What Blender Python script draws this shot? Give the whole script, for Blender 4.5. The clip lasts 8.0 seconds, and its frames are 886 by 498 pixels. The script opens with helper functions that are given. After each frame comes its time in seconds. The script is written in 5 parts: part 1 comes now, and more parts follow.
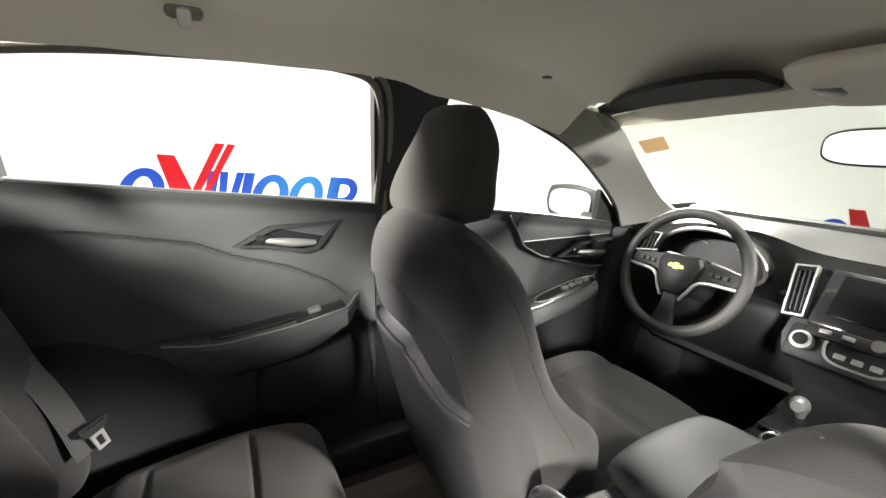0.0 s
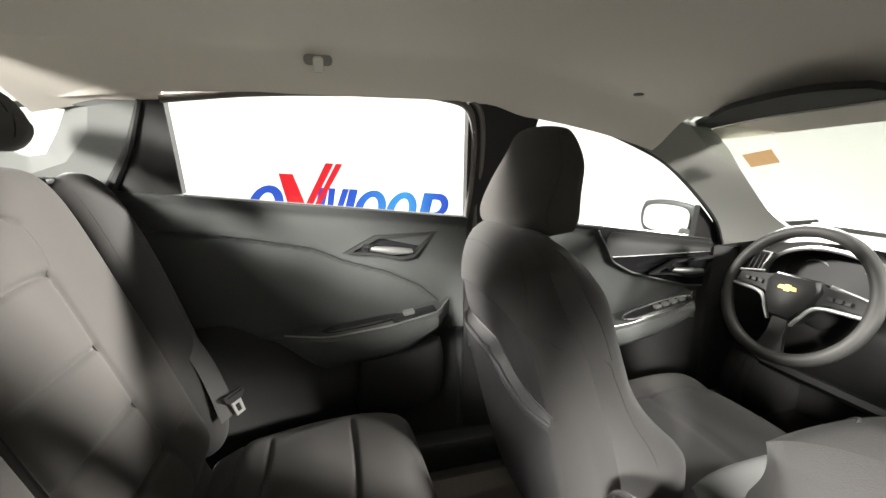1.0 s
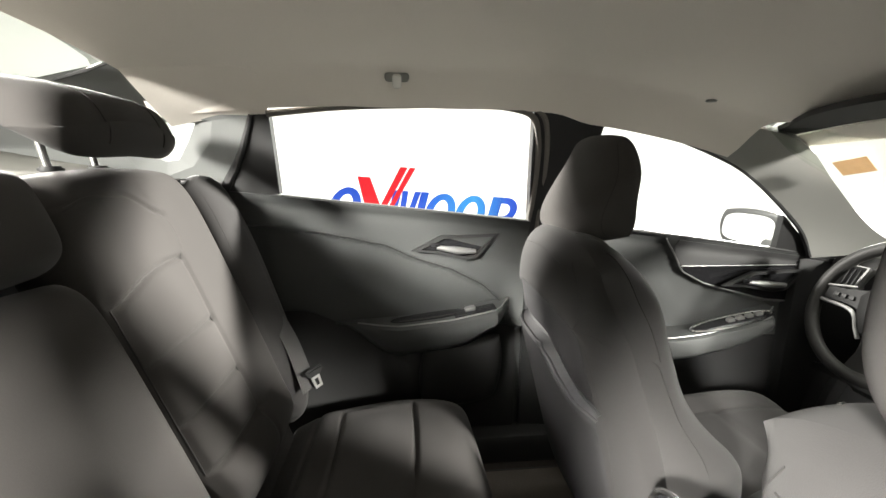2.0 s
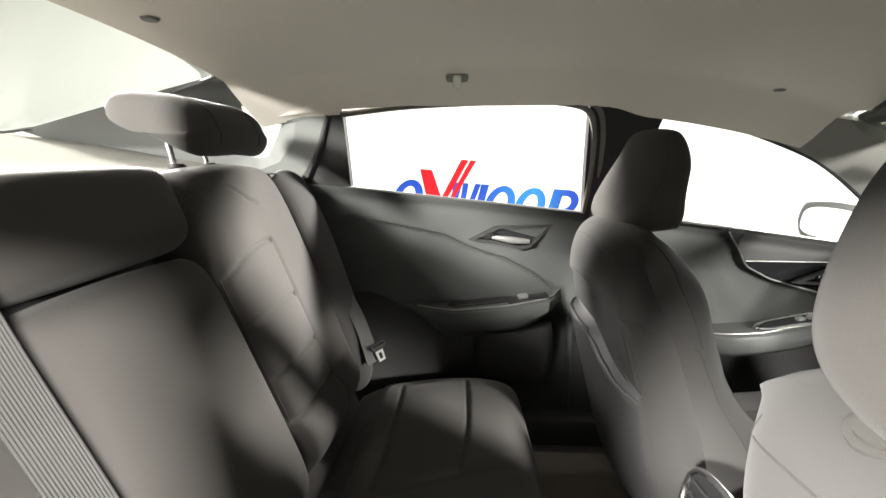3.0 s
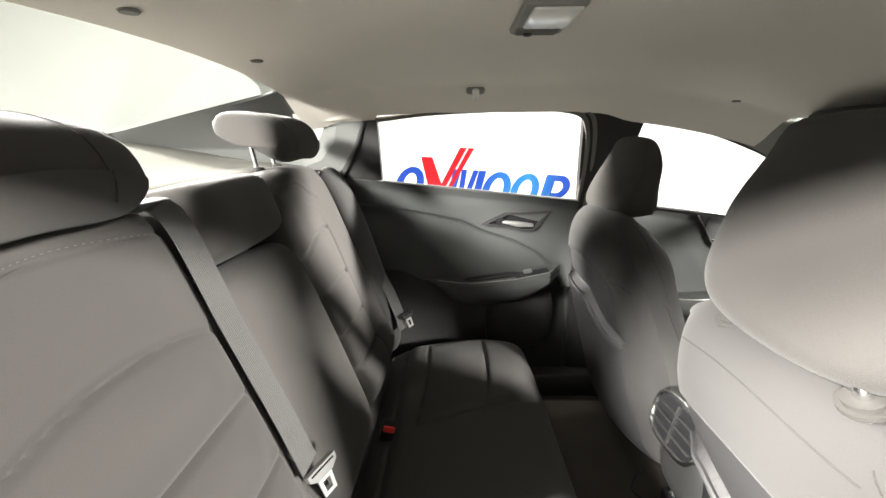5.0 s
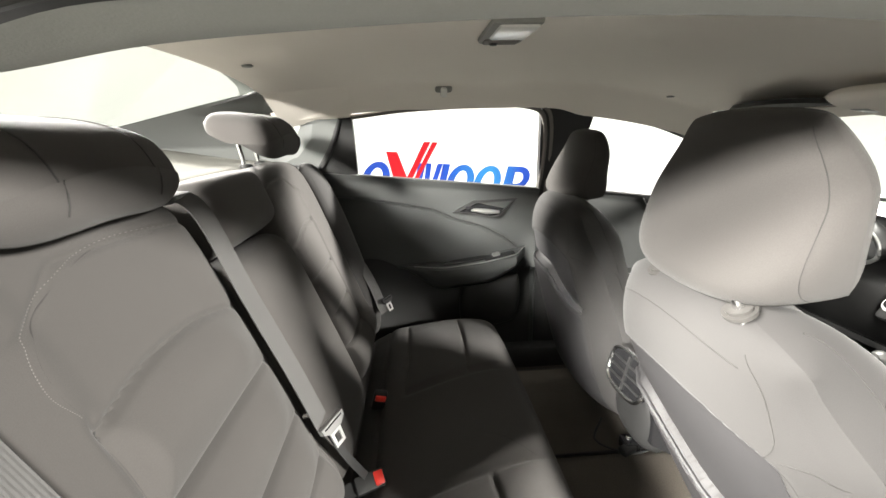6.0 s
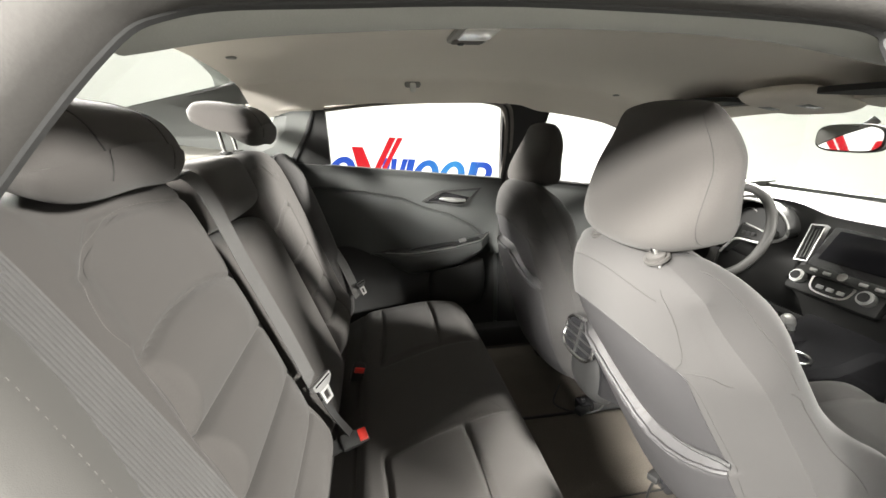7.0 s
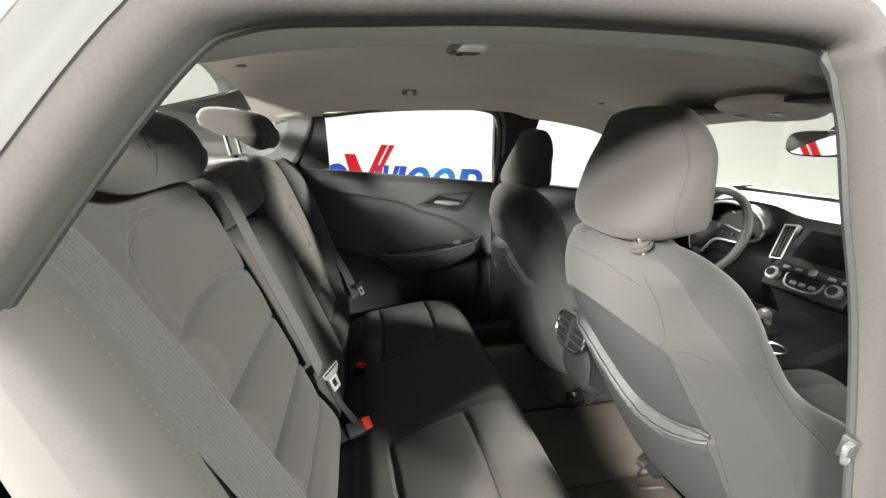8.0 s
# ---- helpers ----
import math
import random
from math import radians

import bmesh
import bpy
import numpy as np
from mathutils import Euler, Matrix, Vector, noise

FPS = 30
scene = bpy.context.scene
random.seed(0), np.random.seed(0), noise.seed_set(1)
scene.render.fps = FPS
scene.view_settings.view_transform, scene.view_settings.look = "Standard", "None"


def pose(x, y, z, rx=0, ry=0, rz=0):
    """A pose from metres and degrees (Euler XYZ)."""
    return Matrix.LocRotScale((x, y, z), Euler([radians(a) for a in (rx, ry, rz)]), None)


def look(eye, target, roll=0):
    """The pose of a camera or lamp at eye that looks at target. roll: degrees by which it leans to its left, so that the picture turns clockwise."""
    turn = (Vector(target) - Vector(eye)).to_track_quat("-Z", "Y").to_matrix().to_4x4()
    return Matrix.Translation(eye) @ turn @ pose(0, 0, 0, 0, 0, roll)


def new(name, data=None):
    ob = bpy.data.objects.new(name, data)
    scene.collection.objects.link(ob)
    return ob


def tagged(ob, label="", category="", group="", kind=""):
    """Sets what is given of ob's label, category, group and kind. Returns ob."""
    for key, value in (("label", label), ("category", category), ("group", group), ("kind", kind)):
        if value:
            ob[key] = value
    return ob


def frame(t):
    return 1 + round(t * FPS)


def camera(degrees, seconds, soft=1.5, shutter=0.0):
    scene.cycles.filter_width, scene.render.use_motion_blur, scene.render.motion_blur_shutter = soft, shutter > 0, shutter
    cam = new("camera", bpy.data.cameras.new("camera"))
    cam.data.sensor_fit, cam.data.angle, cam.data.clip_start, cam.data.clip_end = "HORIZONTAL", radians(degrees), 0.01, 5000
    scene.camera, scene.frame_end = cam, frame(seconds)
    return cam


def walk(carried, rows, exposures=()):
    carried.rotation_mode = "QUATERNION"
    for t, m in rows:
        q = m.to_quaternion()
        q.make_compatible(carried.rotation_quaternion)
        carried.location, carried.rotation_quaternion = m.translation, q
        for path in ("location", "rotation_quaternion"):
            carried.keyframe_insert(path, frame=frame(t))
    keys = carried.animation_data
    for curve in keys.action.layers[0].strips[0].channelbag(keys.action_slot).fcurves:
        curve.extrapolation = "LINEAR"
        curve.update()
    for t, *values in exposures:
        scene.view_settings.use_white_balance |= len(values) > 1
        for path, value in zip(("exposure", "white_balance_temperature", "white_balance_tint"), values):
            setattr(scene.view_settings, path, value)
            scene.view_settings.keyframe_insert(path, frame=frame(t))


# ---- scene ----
cam = camera(93.4, 8.0)
PATH = [
    (0, (-0.0, -0.286, 1.129), (0.9, 1.433, 0.648), 1.18),
    (0.5, (-0.022, -0.318, 1.129), (0.689, 1.498, 0.686), 0.61),
    (1, (-0.028, -0.352, 1.135), (0.49, 1.534, 0.72), 0.12),
    (1.5, (-0.036, -0.389, 1.14), (0.312, 1.54, 0.743), 0.17),
    (2, (-0.026, -0.425, 1.141), (0.169, 1.525, 0.741), 0.40),
    (3.5, (-0.016, -0.541, 1.156), (-0.173, 1.399, 0.694), -0.39),
    (4, (-0.038, -0.584, 1.171), (-0.2, 1.35, 0.687), -0.41),
    (4.5, (-0.071, -0.659, 1.191), (-0.191, 1.274, 0.691), -0.26),
    (6, (-0.145, -0.844, 1.204), (-0.016, 1.076, 0.659), -1.55),
    (6.5, (-0.152, -0.904, 1.199), (0.062, 1.007, 0.648), -1.46),
    (7, (-0.18, -0.953, 1.186), (0.121, 0.945, 0.63), -0.91),
    (7.5, (-0.201, -0.984, 1.18), (0.143, 0.91, 0.637), -0.38),
    (8, (-0.217, -1.011, 1.177), (0.139, 0.887, 0.657), -0.75),
]
walk(cam, [(t, look(eye, target, roll)) for t, eye, target, roll in PATH],
     [(0, 1.46), (1, 1.48), (2, 1.58), (4.5, 1.60), (6.5, 1.52), (7.2, 1.34), (8, 1.0)])

# ---- light of the photo booth ----
world = bpy.data.worlds.new("booth_world")
scene.world = world
world.use_nodes = True
world.node_tree.nodes["Background"].inputs[0].default_value = (1.0, 1.0, 1.0, 1)
world.node_tree.nodes["Background"].inputs[1].default_value = 0.05


def area_lamp(name, eye, target, sx, sy, watts, spread=180, colour=(1.0, 0.97, 0.905)):
    lamp = bpy.data.lights.new(name, "AREA")
    lamp.shape, lamp.size, lamp.size_y = "RECTANGLE", sx, sy
    lamp.energy, lamp.color, lamp.spread = watts, colour, radians(spread)
    ob = new(name, lamp)
    ob.matrix_world = look(eye, target)
    return ob


area_lamp("booth_lamp_over_roof", (0.3, 0.0, 3.4), (0.3, 0.0, 0), 6.0, 3.0, 74)
for corner, watts in (((-3.3, -4.0, 2.75), 40), ((3.6, -4.0, 2.75), 38), ((-3.4, 2.5, 2.65), 36), ((3.6, 2.5, 2.65), 44)):
    area_lamp("booth_corner_lamp", corner, (0.0, 0.0, 0.9), 0.6, 0.6, watts, 38)
# Unseen lamp added to brighten the bench cushion and passenger seat back.
area_lamp("added_bench_lamp", (-3.2, -2.6, 3.0), (0.1, -0.3, 0.6), 0.7, 0.7, 23, 36)
# Unseen lamp added to brighten armrest lid and driver cushion through the windscreen.
area_lamp("added_windscreen_lamp", (1.75, 0.1, 3.3), (0.75, 0.1, 0.6), 2.0, 1.0, 7, 60)

# ---- materials ----
def mat(name, colour, rough=0.6, metal=0.0, grain=0.0, scale=300.0, bump=0.0, stain=0.0, stain_scale=4.0, sheen=0.0, spec=0.5, stretch=(1, 1, 1), weave=False):
    """A procedural surface: fine grain, broad stains and a fine relief."""
    m = bpy.data.materials.new(name)
    m.use_nodes = True
    t = m.node_tree
    b = t.nodes["Principled BSDF"]
    b.inputs["Roughness"].default_value = rough
    b.inputs["Metallic"].default_value = metal
    b.inputs["Specular IOR Level"].default_value = spec
    if sheen:
        b.inputs["Sheen Weight"].default_value = sheen
        b.inputs["Sheen Roughness"].default_value = 0.5
    b.inputs["Base Color"].default_value = (*colour, 1)
    if not (grain or bump or stain):
        return m
    co = t.nodes.new("ShaderNodeTexCoord")
    mp = t.nodes.new("ShaderNodeMapping")
    mp.inputs["Scale"].default_value = stretch
    t.links.new(co.outputs["Object"], mp.inputs["Vector"])
    fine = t.nodes.new("ShaderNodeTexNoise")
    fine.inputs["Scale"].default_value, fine.inputs["Detail"].default_value = scale, 3
    t.links.new(mp.outputs[0], fine.inputs["Vector"])
    height = fine.outputs["Fac"]
    if weave:
        wv = t.nodes.new("ShaderNodeTexWave")
        wv.wave_type, wv.bands_direction = "BANDS", "DIAGONAL"
        wv.inputs["Scale"].default_value, wv.inputs["Distortion"].default_value = scale * 0.8, 2.0
        wv.inputs["Detail"].default_value = 1
        t.links.new(mp.outputs[0], wv.inputs["Vector"])
        mixh = t.nodes.new("ShaderNodeMath")
        mixh.operation = "MULTIPLY_ADD"
        mixh.inputs[1].default_value = 0.5
        t.links.new(wv.outputs["Fac"], mixh.inputs[0])
        t.links.new(fine.outputs["Fac"], mixh.inputs[2])
        height = mixh.outputs[0]
    broad = t.nodes.new("ShaderNodeTexNoise")
    broad.inputs["Scale"].default_value, broad.inputs["Detail"].default_value = stain_scale, 4
    t.links.new(mp.outputs[0], broad.inputs["Vector"])
    add = t.nodes.new("ShaderNodeMath")
    add.operation = "MULTIPLY_ADD"
    add.inputs[1].default_value = 2 * grain
    t.links.new(fine.outputs["Fac"], add.inputs[0])
    add.inputs[2].default_value = 1 - grain - stain
    add2 = t.nodes.new("ShaderNodeMath")
    add2.operation = "MULTIPLY_ADD"
    add2.inputs[1].default_value = 2 * stain
    t.links.new(broad.outputs["Fac"], add2.inputs[0])
    t.links.new(add.outputs[0], add2.inputs[2])
    mul = t.nodes.new("ShaderNodeVectorMath")
    mul.operation = "SCALE"
    mul.inputs[0].default_value = colour
    t.links.new(add2.outputs[0], mul.inputs["Scale"])
    t.links.new(mul.outputs[0], b.inputs["Base Color"])
    if stain:
        ro = t.nodes.new("ShaderNodeMath")
        ro.operation = "MULTIPLY_ADD"
        ro.inputs[1].default_value, ro.inputs[2].default_value = 0.25 * rough, rough * 0.87
        t.links.new(broad.outputs["Fac"], ro.inputs[0])
        t.links.new(ro.outputs[0], b.inputs["Roughness"])
    if bump:
        bp = t.nodes.new("ShaderNodeBump")
        bp.inputs["Strength"].default_value, bp.inputs["Distance"].default_value = bump, 0.0015
        t.links.new(height, bp.inputs["Height"])
        t.links.new(bp.outputs[0], b.inputs["Normal"])
    return m


def glass_mat(name, tint=(0.97, 0.985, 0.98)):
    m = bpy.data.materials.new(name)
    m.use_nodes = True
    t = m.node_tree
    t.nodes.clear()
    out = t.nodes.new("ShaderNodeOutputMaterial")
    mix = t.nodes.new("ShaderNodeMixShader")
    clear = t.nodes.new("ShaderNodeBsdfTransparent")
    clear.inputs[0].default_value = (*tint, 1)
    gloss = t.nodes.new("ShaderNodeBsdfGlossy")
    gloss.inputs["Roughness"].default_value = 0.0
    lw = t.nodes.new("ShaderNodeLayerWeight")
    lw.inputs["Blend"].default_value = 0.5
    po = t.nodes.new("ShaderNodeMath")
    po.operation = "POWER"
    po.inputs[1].default_value = 5.0
    t.links.new(lw.outputs["Facing"], po.inputs[0])
    fr = t.nodes.new("ShaderNodeMath")
    fr.operation = "MULTIPLY_ADD"
    fr.inputs[1].default_value, fr.inputs[2].default_value = 0.5, 0.02
    t.links.new(po.outputs[0], fr.inputs[0])
    t.links.new(fr.outputs[0], mix.inputs[0])
    t.links.new(clear.outputs[0], mix.inputs[1])
    t.links.new(gloss.outputs[0], mix.inputs[2])
    t.links.new(mix.outputs[0], out.inputs[0])
    return m


CLOTH = mat("charcoal_seat_cloth", (0.046, 0.0432, 0.0412), 0.9, grain=0.16, scale=900, bump=0.25, stain=0.1, stain_scale=6, sheen=0.06, spec=0.08, weave=True)
BOLSTER_LIT = mat("lit_bolster_cloth", (0.058, 0.056, 0.053), 0.75, grain=0.1, scale=1100, bump=0.12, stain=0.1, stain_scale=5, sheen=0.05, spec=0.2)
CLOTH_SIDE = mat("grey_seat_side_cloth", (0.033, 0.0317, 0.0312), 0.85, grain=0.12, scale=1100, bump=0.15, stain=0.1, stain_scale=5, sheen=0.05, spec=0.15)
SEAT_PANEL = mat("dark_seat_back_vinyl", (0.0255, 0.0247, 0.0257), 0.6, grain=0.1, scale=700, bump=0.12, stain=0.12, stain_scale=6, spec=0.3)
THREAD = mat("grey_stitching_thread", (0.085, 0.080, 0.075), 0.8)
# Dark colour for the shade in seam creases and behind the visors.
SEAM_SHADE = mat("dark_seam_and_shade", (0.017, 0.016, 0.015), 0.9)
VINYL = mat("grey_armrest_vinyl", (0.013, 0.0138, 0.013), 0.7, grain=0.08, scale=500, bump=0.12, stain=0.08, spec=0.08)
LEATHER = mat("dark_grey_wheel_leather", (0.028, 0.0275, 0.0265), 0.55, grain=0.1, scale=500, bump=0.2, stain=0.1, spec=0.22)
PILLAR_GREY = mat("mid_grey_pillar_trim", (0.115, 0.119, 0.115), 0.7, grain=0.08, scale=600, bump=0.12, stain=0.08, spec=0.3)
HEADLINER = mat("taupe_headliner_cloth", (0.75, 0.705, 0.64), 0.95, grain=0.06, scale=700, bump=0.12, stain=0.05, stain_scale=3, spec=0.1)
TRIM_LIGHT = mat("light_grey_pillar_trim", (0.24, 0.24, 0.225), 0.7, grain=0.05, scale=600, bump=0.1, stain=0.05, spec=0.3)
TRIM_DARK = mat("black_grained_trim", (0.018, 0.018, 0.018), 0.55, grain=0.15, scale=500, bump=0.2, stain=0.15, stain_scale=5, spec=0.28)
DOOR_SKIN = mat("charcoal_soft_door_skin", (0.050, 0.052, 0.051), 0.38, grain=0.12, scale=450, bump=0.18, stain=0.18, stain_scale=4, spec=0.15)
DASH = mat("charcoal_dash_skin", (0.010, 0.010, 0.0098), 0.5, grain=0.1, scale=500, bump=0.15, stain=0.12, spec=0.15)
DASH_TOP = mat("grey_dash_top_skin", (0.024, 0.0245, 0.0225), 0.6, grain=0.1, scale=500, bump=0.12, stain=0.1, spec=0.12)
GLOSS_BLACK = mat("gloss_black_plastic", (0.012, 0.012, 0.013), 0.12, stain=0.1, spec=0.5)
SCREEN = mat("dark_screen_glass", (0.006, 0.006, 0.007), 0.2, spec=0.06)
CARPET = mat("dark_loop_carpet", (0.032, 0.028, 0.025), 0.98, grain=0.35, scale=260, bump=0.9, stain=0.25, stain_scale=9, spec=0.05)
MAT_CARPET = mat("brown_grey_floor_mat_pile", (0.080, 0.071, 0.061), 0.98, grain=0.3, scale=300, bump=0.8, stain=0.2, stain_scale=8, spec=0.05)
SHELF = mat("grey_parcel_shelf_felt", (0.13, 0.127, 0.117), 1.0, grain=0.2, scale=500, bump=0.4, stain=0.1, spec=0.0)
STEEL = mat("bright_steel", (0.52, 0.52, 0.51), 0.42, metal=0.75, stain=0.06, stain_scale=20)
CHROME = mat("satin_chrome", (0.72, 0.72, 0.72), 0.22, metal=1.0, stain=0.08, stain_scale=20)
SILVER = mat("silver_painted_plastic", (0.23, 0.23, 0.225), 0.38, metal=0.6, stain=0.08, stain_scale=12)
RUBBER = mat("black_rubber_seal", (0.02, 0.02, 0.02), 0.6, grain=0.2, scale=200, bump=0.1, spec=0.4)
FLOCK = mat("light_grey_flocked_seal", (0.15, 0.14, 0.13), 0.8, grain=0.15, scale=300, bump=0.15, stain=0.1, spec=0.2)
SEAL_GREY = mat("grey_flocked_seal", (0.036, 0.034, 0.032), 0.85, grain=0.15, scale=300, bump=0.15, stain=0.1, spec=0.3)
PAINT = mat("silver_car_paint", (0.36, 0.36, 0.355), 0.32, metal=0.35, grain=0.03, scale=900, stain=0.05, stain_scale=3)
WEBBING = mat("grey_belt_webbing", (0.050, 0.049, 0.048), 0.55, grain=0.2, scale=500, bump=0.5, stain=0.08, spec=0.2, stretch=(1, 1, 6))
RED = mat("red_buckle_button", (0.62, 0.03, 0.02), 0.4, stain=0.1, stain_scale=30)
GOLD = mat("gold_emblem", (0.62, 0.40, 0.05), 0.45, metal=0.2)
BEZEL = mat("dark_grey_bezel", (0.065, 0.065, 0.065), 0.35, stain=0.1, stain_scale=20, spec=0.5)
WHITE_LENS = mat("white_lamp_lens", (0.75, 0.74, 0.70), 0.25, stain=0.04, stain_scale=20)
BOOTH_WHITE = mat("matt_white_booth_paint", (0.76, 0.765, 0.75), 0.8, grain=0.008, scale=60, bump=0.015, stain=0.02, stain_scale=1.2, spec=0.2)
BOOTH_FLOOR = mat("light_grey_booth_floor", (0.52, 0.52, 0.50), 0.5, grain=0.05, scale=40, bump=0.05, stain=0.08, stain_scale=1.5)
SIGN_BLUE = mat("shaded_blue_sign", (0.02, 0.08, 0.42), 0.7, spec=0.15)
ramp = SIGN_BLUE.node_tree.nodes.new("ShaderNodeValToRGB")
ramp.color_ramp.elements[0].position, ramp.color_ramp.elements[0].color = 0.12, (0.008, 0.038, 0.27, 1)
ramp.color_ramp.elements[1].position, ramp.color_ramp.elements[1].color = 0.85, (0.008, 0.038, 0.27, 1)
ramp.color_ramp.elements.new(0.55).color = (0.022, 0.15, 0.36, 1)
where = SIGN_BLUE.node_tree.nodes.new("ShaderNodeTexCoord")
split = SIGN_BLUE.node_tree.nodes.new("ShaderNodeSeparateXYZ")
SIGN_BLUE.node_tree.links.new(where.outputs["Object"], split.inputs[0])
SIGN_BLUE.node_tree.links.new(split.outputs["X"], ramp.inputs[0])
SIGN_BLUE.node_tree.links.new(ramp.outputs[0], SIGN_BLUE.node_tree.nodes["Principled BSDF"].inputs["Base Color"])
SIGN_RED = mat("red_sign", (0.33, 0.004, 0.009), 0.7, stain=0.05, stain_scale=2, spec=0.15)
STICKER = mat("tan_paper_sticker", (0.52, 0.42, 0.30), 0.7, grain=0.1, scale=200, stain=0.2, stain_scale=60)
paper = STICKER.node_tree.nodes["Principled BSDF"]
through_paper = STICKER.node_tree.nodes.new("ShaderNodeBsdfTranslucent")
through_paper.inputs[0].default_value = (0.46, 0.37, 0.26, 1)
blend = STICKER.node_tree.nodes.new("ShaderNodeMixShader")
blend.inputs[0].default_value = 0.35
STICKER.node_tree.links.new(paper.outputs[0], blend.inputs[1])
STICKER.node_tree.links.new(through_paper.outputs[0], blend.inputs[2])
STICKER.node_tree.links.new(blend.outputs[0], STICKER.node_tree.nodes["Material Output"].inputs[0])
GLASS = glass_mat("clear_window_glass")
TINTED = glass_mat("green_tinted_glass", (0.88, 0.90, 0.88))
MIRROR = mat("mirror_glass", (0.9, 0.9, 0.9), 0.02, metal=1.0)


# ---- mesh helpers ----
def part(name, bm, material, parent=None, label="", smooth=True):
    """Links a bmesh as one mesh object, under a thing or a part."""
    me = bpy.data.meshes.new(name)
    bmesh.ops.recalc_face_normals(bm, faces=bm.faces)
    bm.to_mesh(me)
    bm.free()
    me.materials.append(material)
    if smooth:
        me.shade_smooth()
        me.set_sharp_from_angle(angle=radians(42))
    ob = new(name, me)
    if parent is not None:
        ob.parent = parent
    if label:
        tagged(ob, label=label)
    return ob


def thing(name, label, category, group="", kind=""):
    return tagged(new(name), label, category, group, kind)


def spline(points, n):
    """A smooth line of n points through the given ones."""
    p = np.array(points, float)
    if len(p) == 2:
        s = np.linspace(0, 1, n)[:, None]
        return p[0] * (1 - s) + p[1] * s
    q = np.vstack([2 * p[0] - p[1], p, 2 * p[-1] - p[-2]])
    out = []
    for s in np.linspace(0, len(p) - 1, n):
        k = min(int(s), len(p) - 2)
        f = s - k
        a, b, c, d = q[k:k + 4]
        out.append(0.5 * (2 * b + (c - a) * f + (2 * a - 5 * b + 4 * c - d) * f * f + (3 * b - a - 3 * c + d) * f ** 3))
    return np.array(out)


def grid_bm(front, back):
    """A closed skin between two grids of the same size, joined along their edges."""
    nu, nv = front.shape[:2]
    bm = bmesh.new()
    a = [[bm.verts.new(front[i, j]) for j in range(nv)] for i in range(nu)]
    b = [[bm.verts.new(back[i, j]) for j in range(nv)] for i in range(nu)]
    for i in range(nu - 1):
        for j in range(nv - 1):
            bm.faces.new((a[i][j], a[i + 1][j], a[i + 1][j + 1], a[i][j + 1]))
            bm.faces.new((b[i][j + 1], b[i + 1][j + 1], b[i + 1][j], b[i][j]))
    for i in range(nu - 1):
        bm.faces.new((a[i][0], b[i][0], b[i + 1][0], a[i + 1][0]))
        bm.faces.new((a[i + 1][-1], b[i + 1][-1], b[i][-1], a[i][-1]))
    for j in range(nv - 1):
        bm.faces.new((a[0][j + 1], b[0][j + 1], b[0][j], a[0][j]))
        bm.faces.new((a[-1][j], b[-1][j], b[-1][j + 1], a[-1][j + 1]))
    return bm


def sheet(grid, offset):
    """A skin with thickness: the grid and its copy moved by offset."""
    g = np.array(grid, float)
    return grid_bm(g, g + np.array(offset, float))


def between(lines, n, m=0):
    """A grid through several lines (each a list of points), n points along them."""
    rows = np.array([spline(l, n) for l in lines])
    if m:
        rows = np.array([spline(rows[:, i], m) for i in range(n)]).transpose(1, 0, 2)
    return rows


def tube(points, r, n=8, smooth=0, closed=False, flat=1.0, up=(0, 0, 1)):
    """A round bar along a line."""
    p = spline(points, smooth) if smooth else np.array(points, float)
    bm = bmesh.new()
    rings = []
    count = len(p)
    for i in range(count):
        a, b = (p[i - 1], p[(i + 1) % count]) if closed else (p[max(i - 1, 0)], p[min(i + 1, count - 1)])
        d = (b - a) / (np.linalg.norm(b - a) + 1e-9)
        s = np.cross(d, up)
        if np.linalg.norm(s) < 1e-3:
            s = np.cross(d, (1, 0, 0))
        s /= np.linalg.norm(s)
        w = np.cross(s, d)
        rad = float(np.interp(i / (count - 1), np.linspace(0, 1, len(r)), r)) if isinstance(r, (list, tuple)) else r
        rings.append([bm.verts.new(p[i] + rad * (math.cos(k * math.tau / n) * s + flat * math.sin(k * math.tau / n) * w)) for k in range(n)])
    for i in range(count if closed else count - 1):
        q = rings[(i + 1) % count]
        for k in range(n):
            bm.faces.new((rings[i][k], rings[i][(k + 1) % n], q[(k + 1) % n], q[k]))
    if not closed:
        bm.faces.new(rings[0][::-1])
        bm.faces.new(rings[-1])
    return bm


def loft(rings, cap=True):
    """A skin through rings of points, each ring closed."""
    bm = bmesh.new()
    vs = [[bm.verts.new(q) for q in ring] for ring in rings]
    n = len(vs[0])
    for a, b in zip(vs, vs[1:]):
        for k in range(n):
            bm.faces.new((a[k], a[(k + 1) % n], b[(k + 1) % n], b[k]))
    if cap:
        bm.faces.new(vs[0][::-1])
        bm.faces.new(vs[-1])
    return bm


def rbox(size, bevel=0.004, m=None, seg=2):
    """A box with rounded edges, centred on the pose m."""
    bm = bmesh.new()
    bmesh.ops.create_cube(bm, size=1, matrix=Matrix.Diagonal((*size, 1)))
    if bevel:
        bmesh.ops.bevel(bm, geom=list(bm.edges), offset=bevel, segments=seg, affect="EDGES", profile=0.5)
    if m is not None:
        bm.transform(m)
    return bm


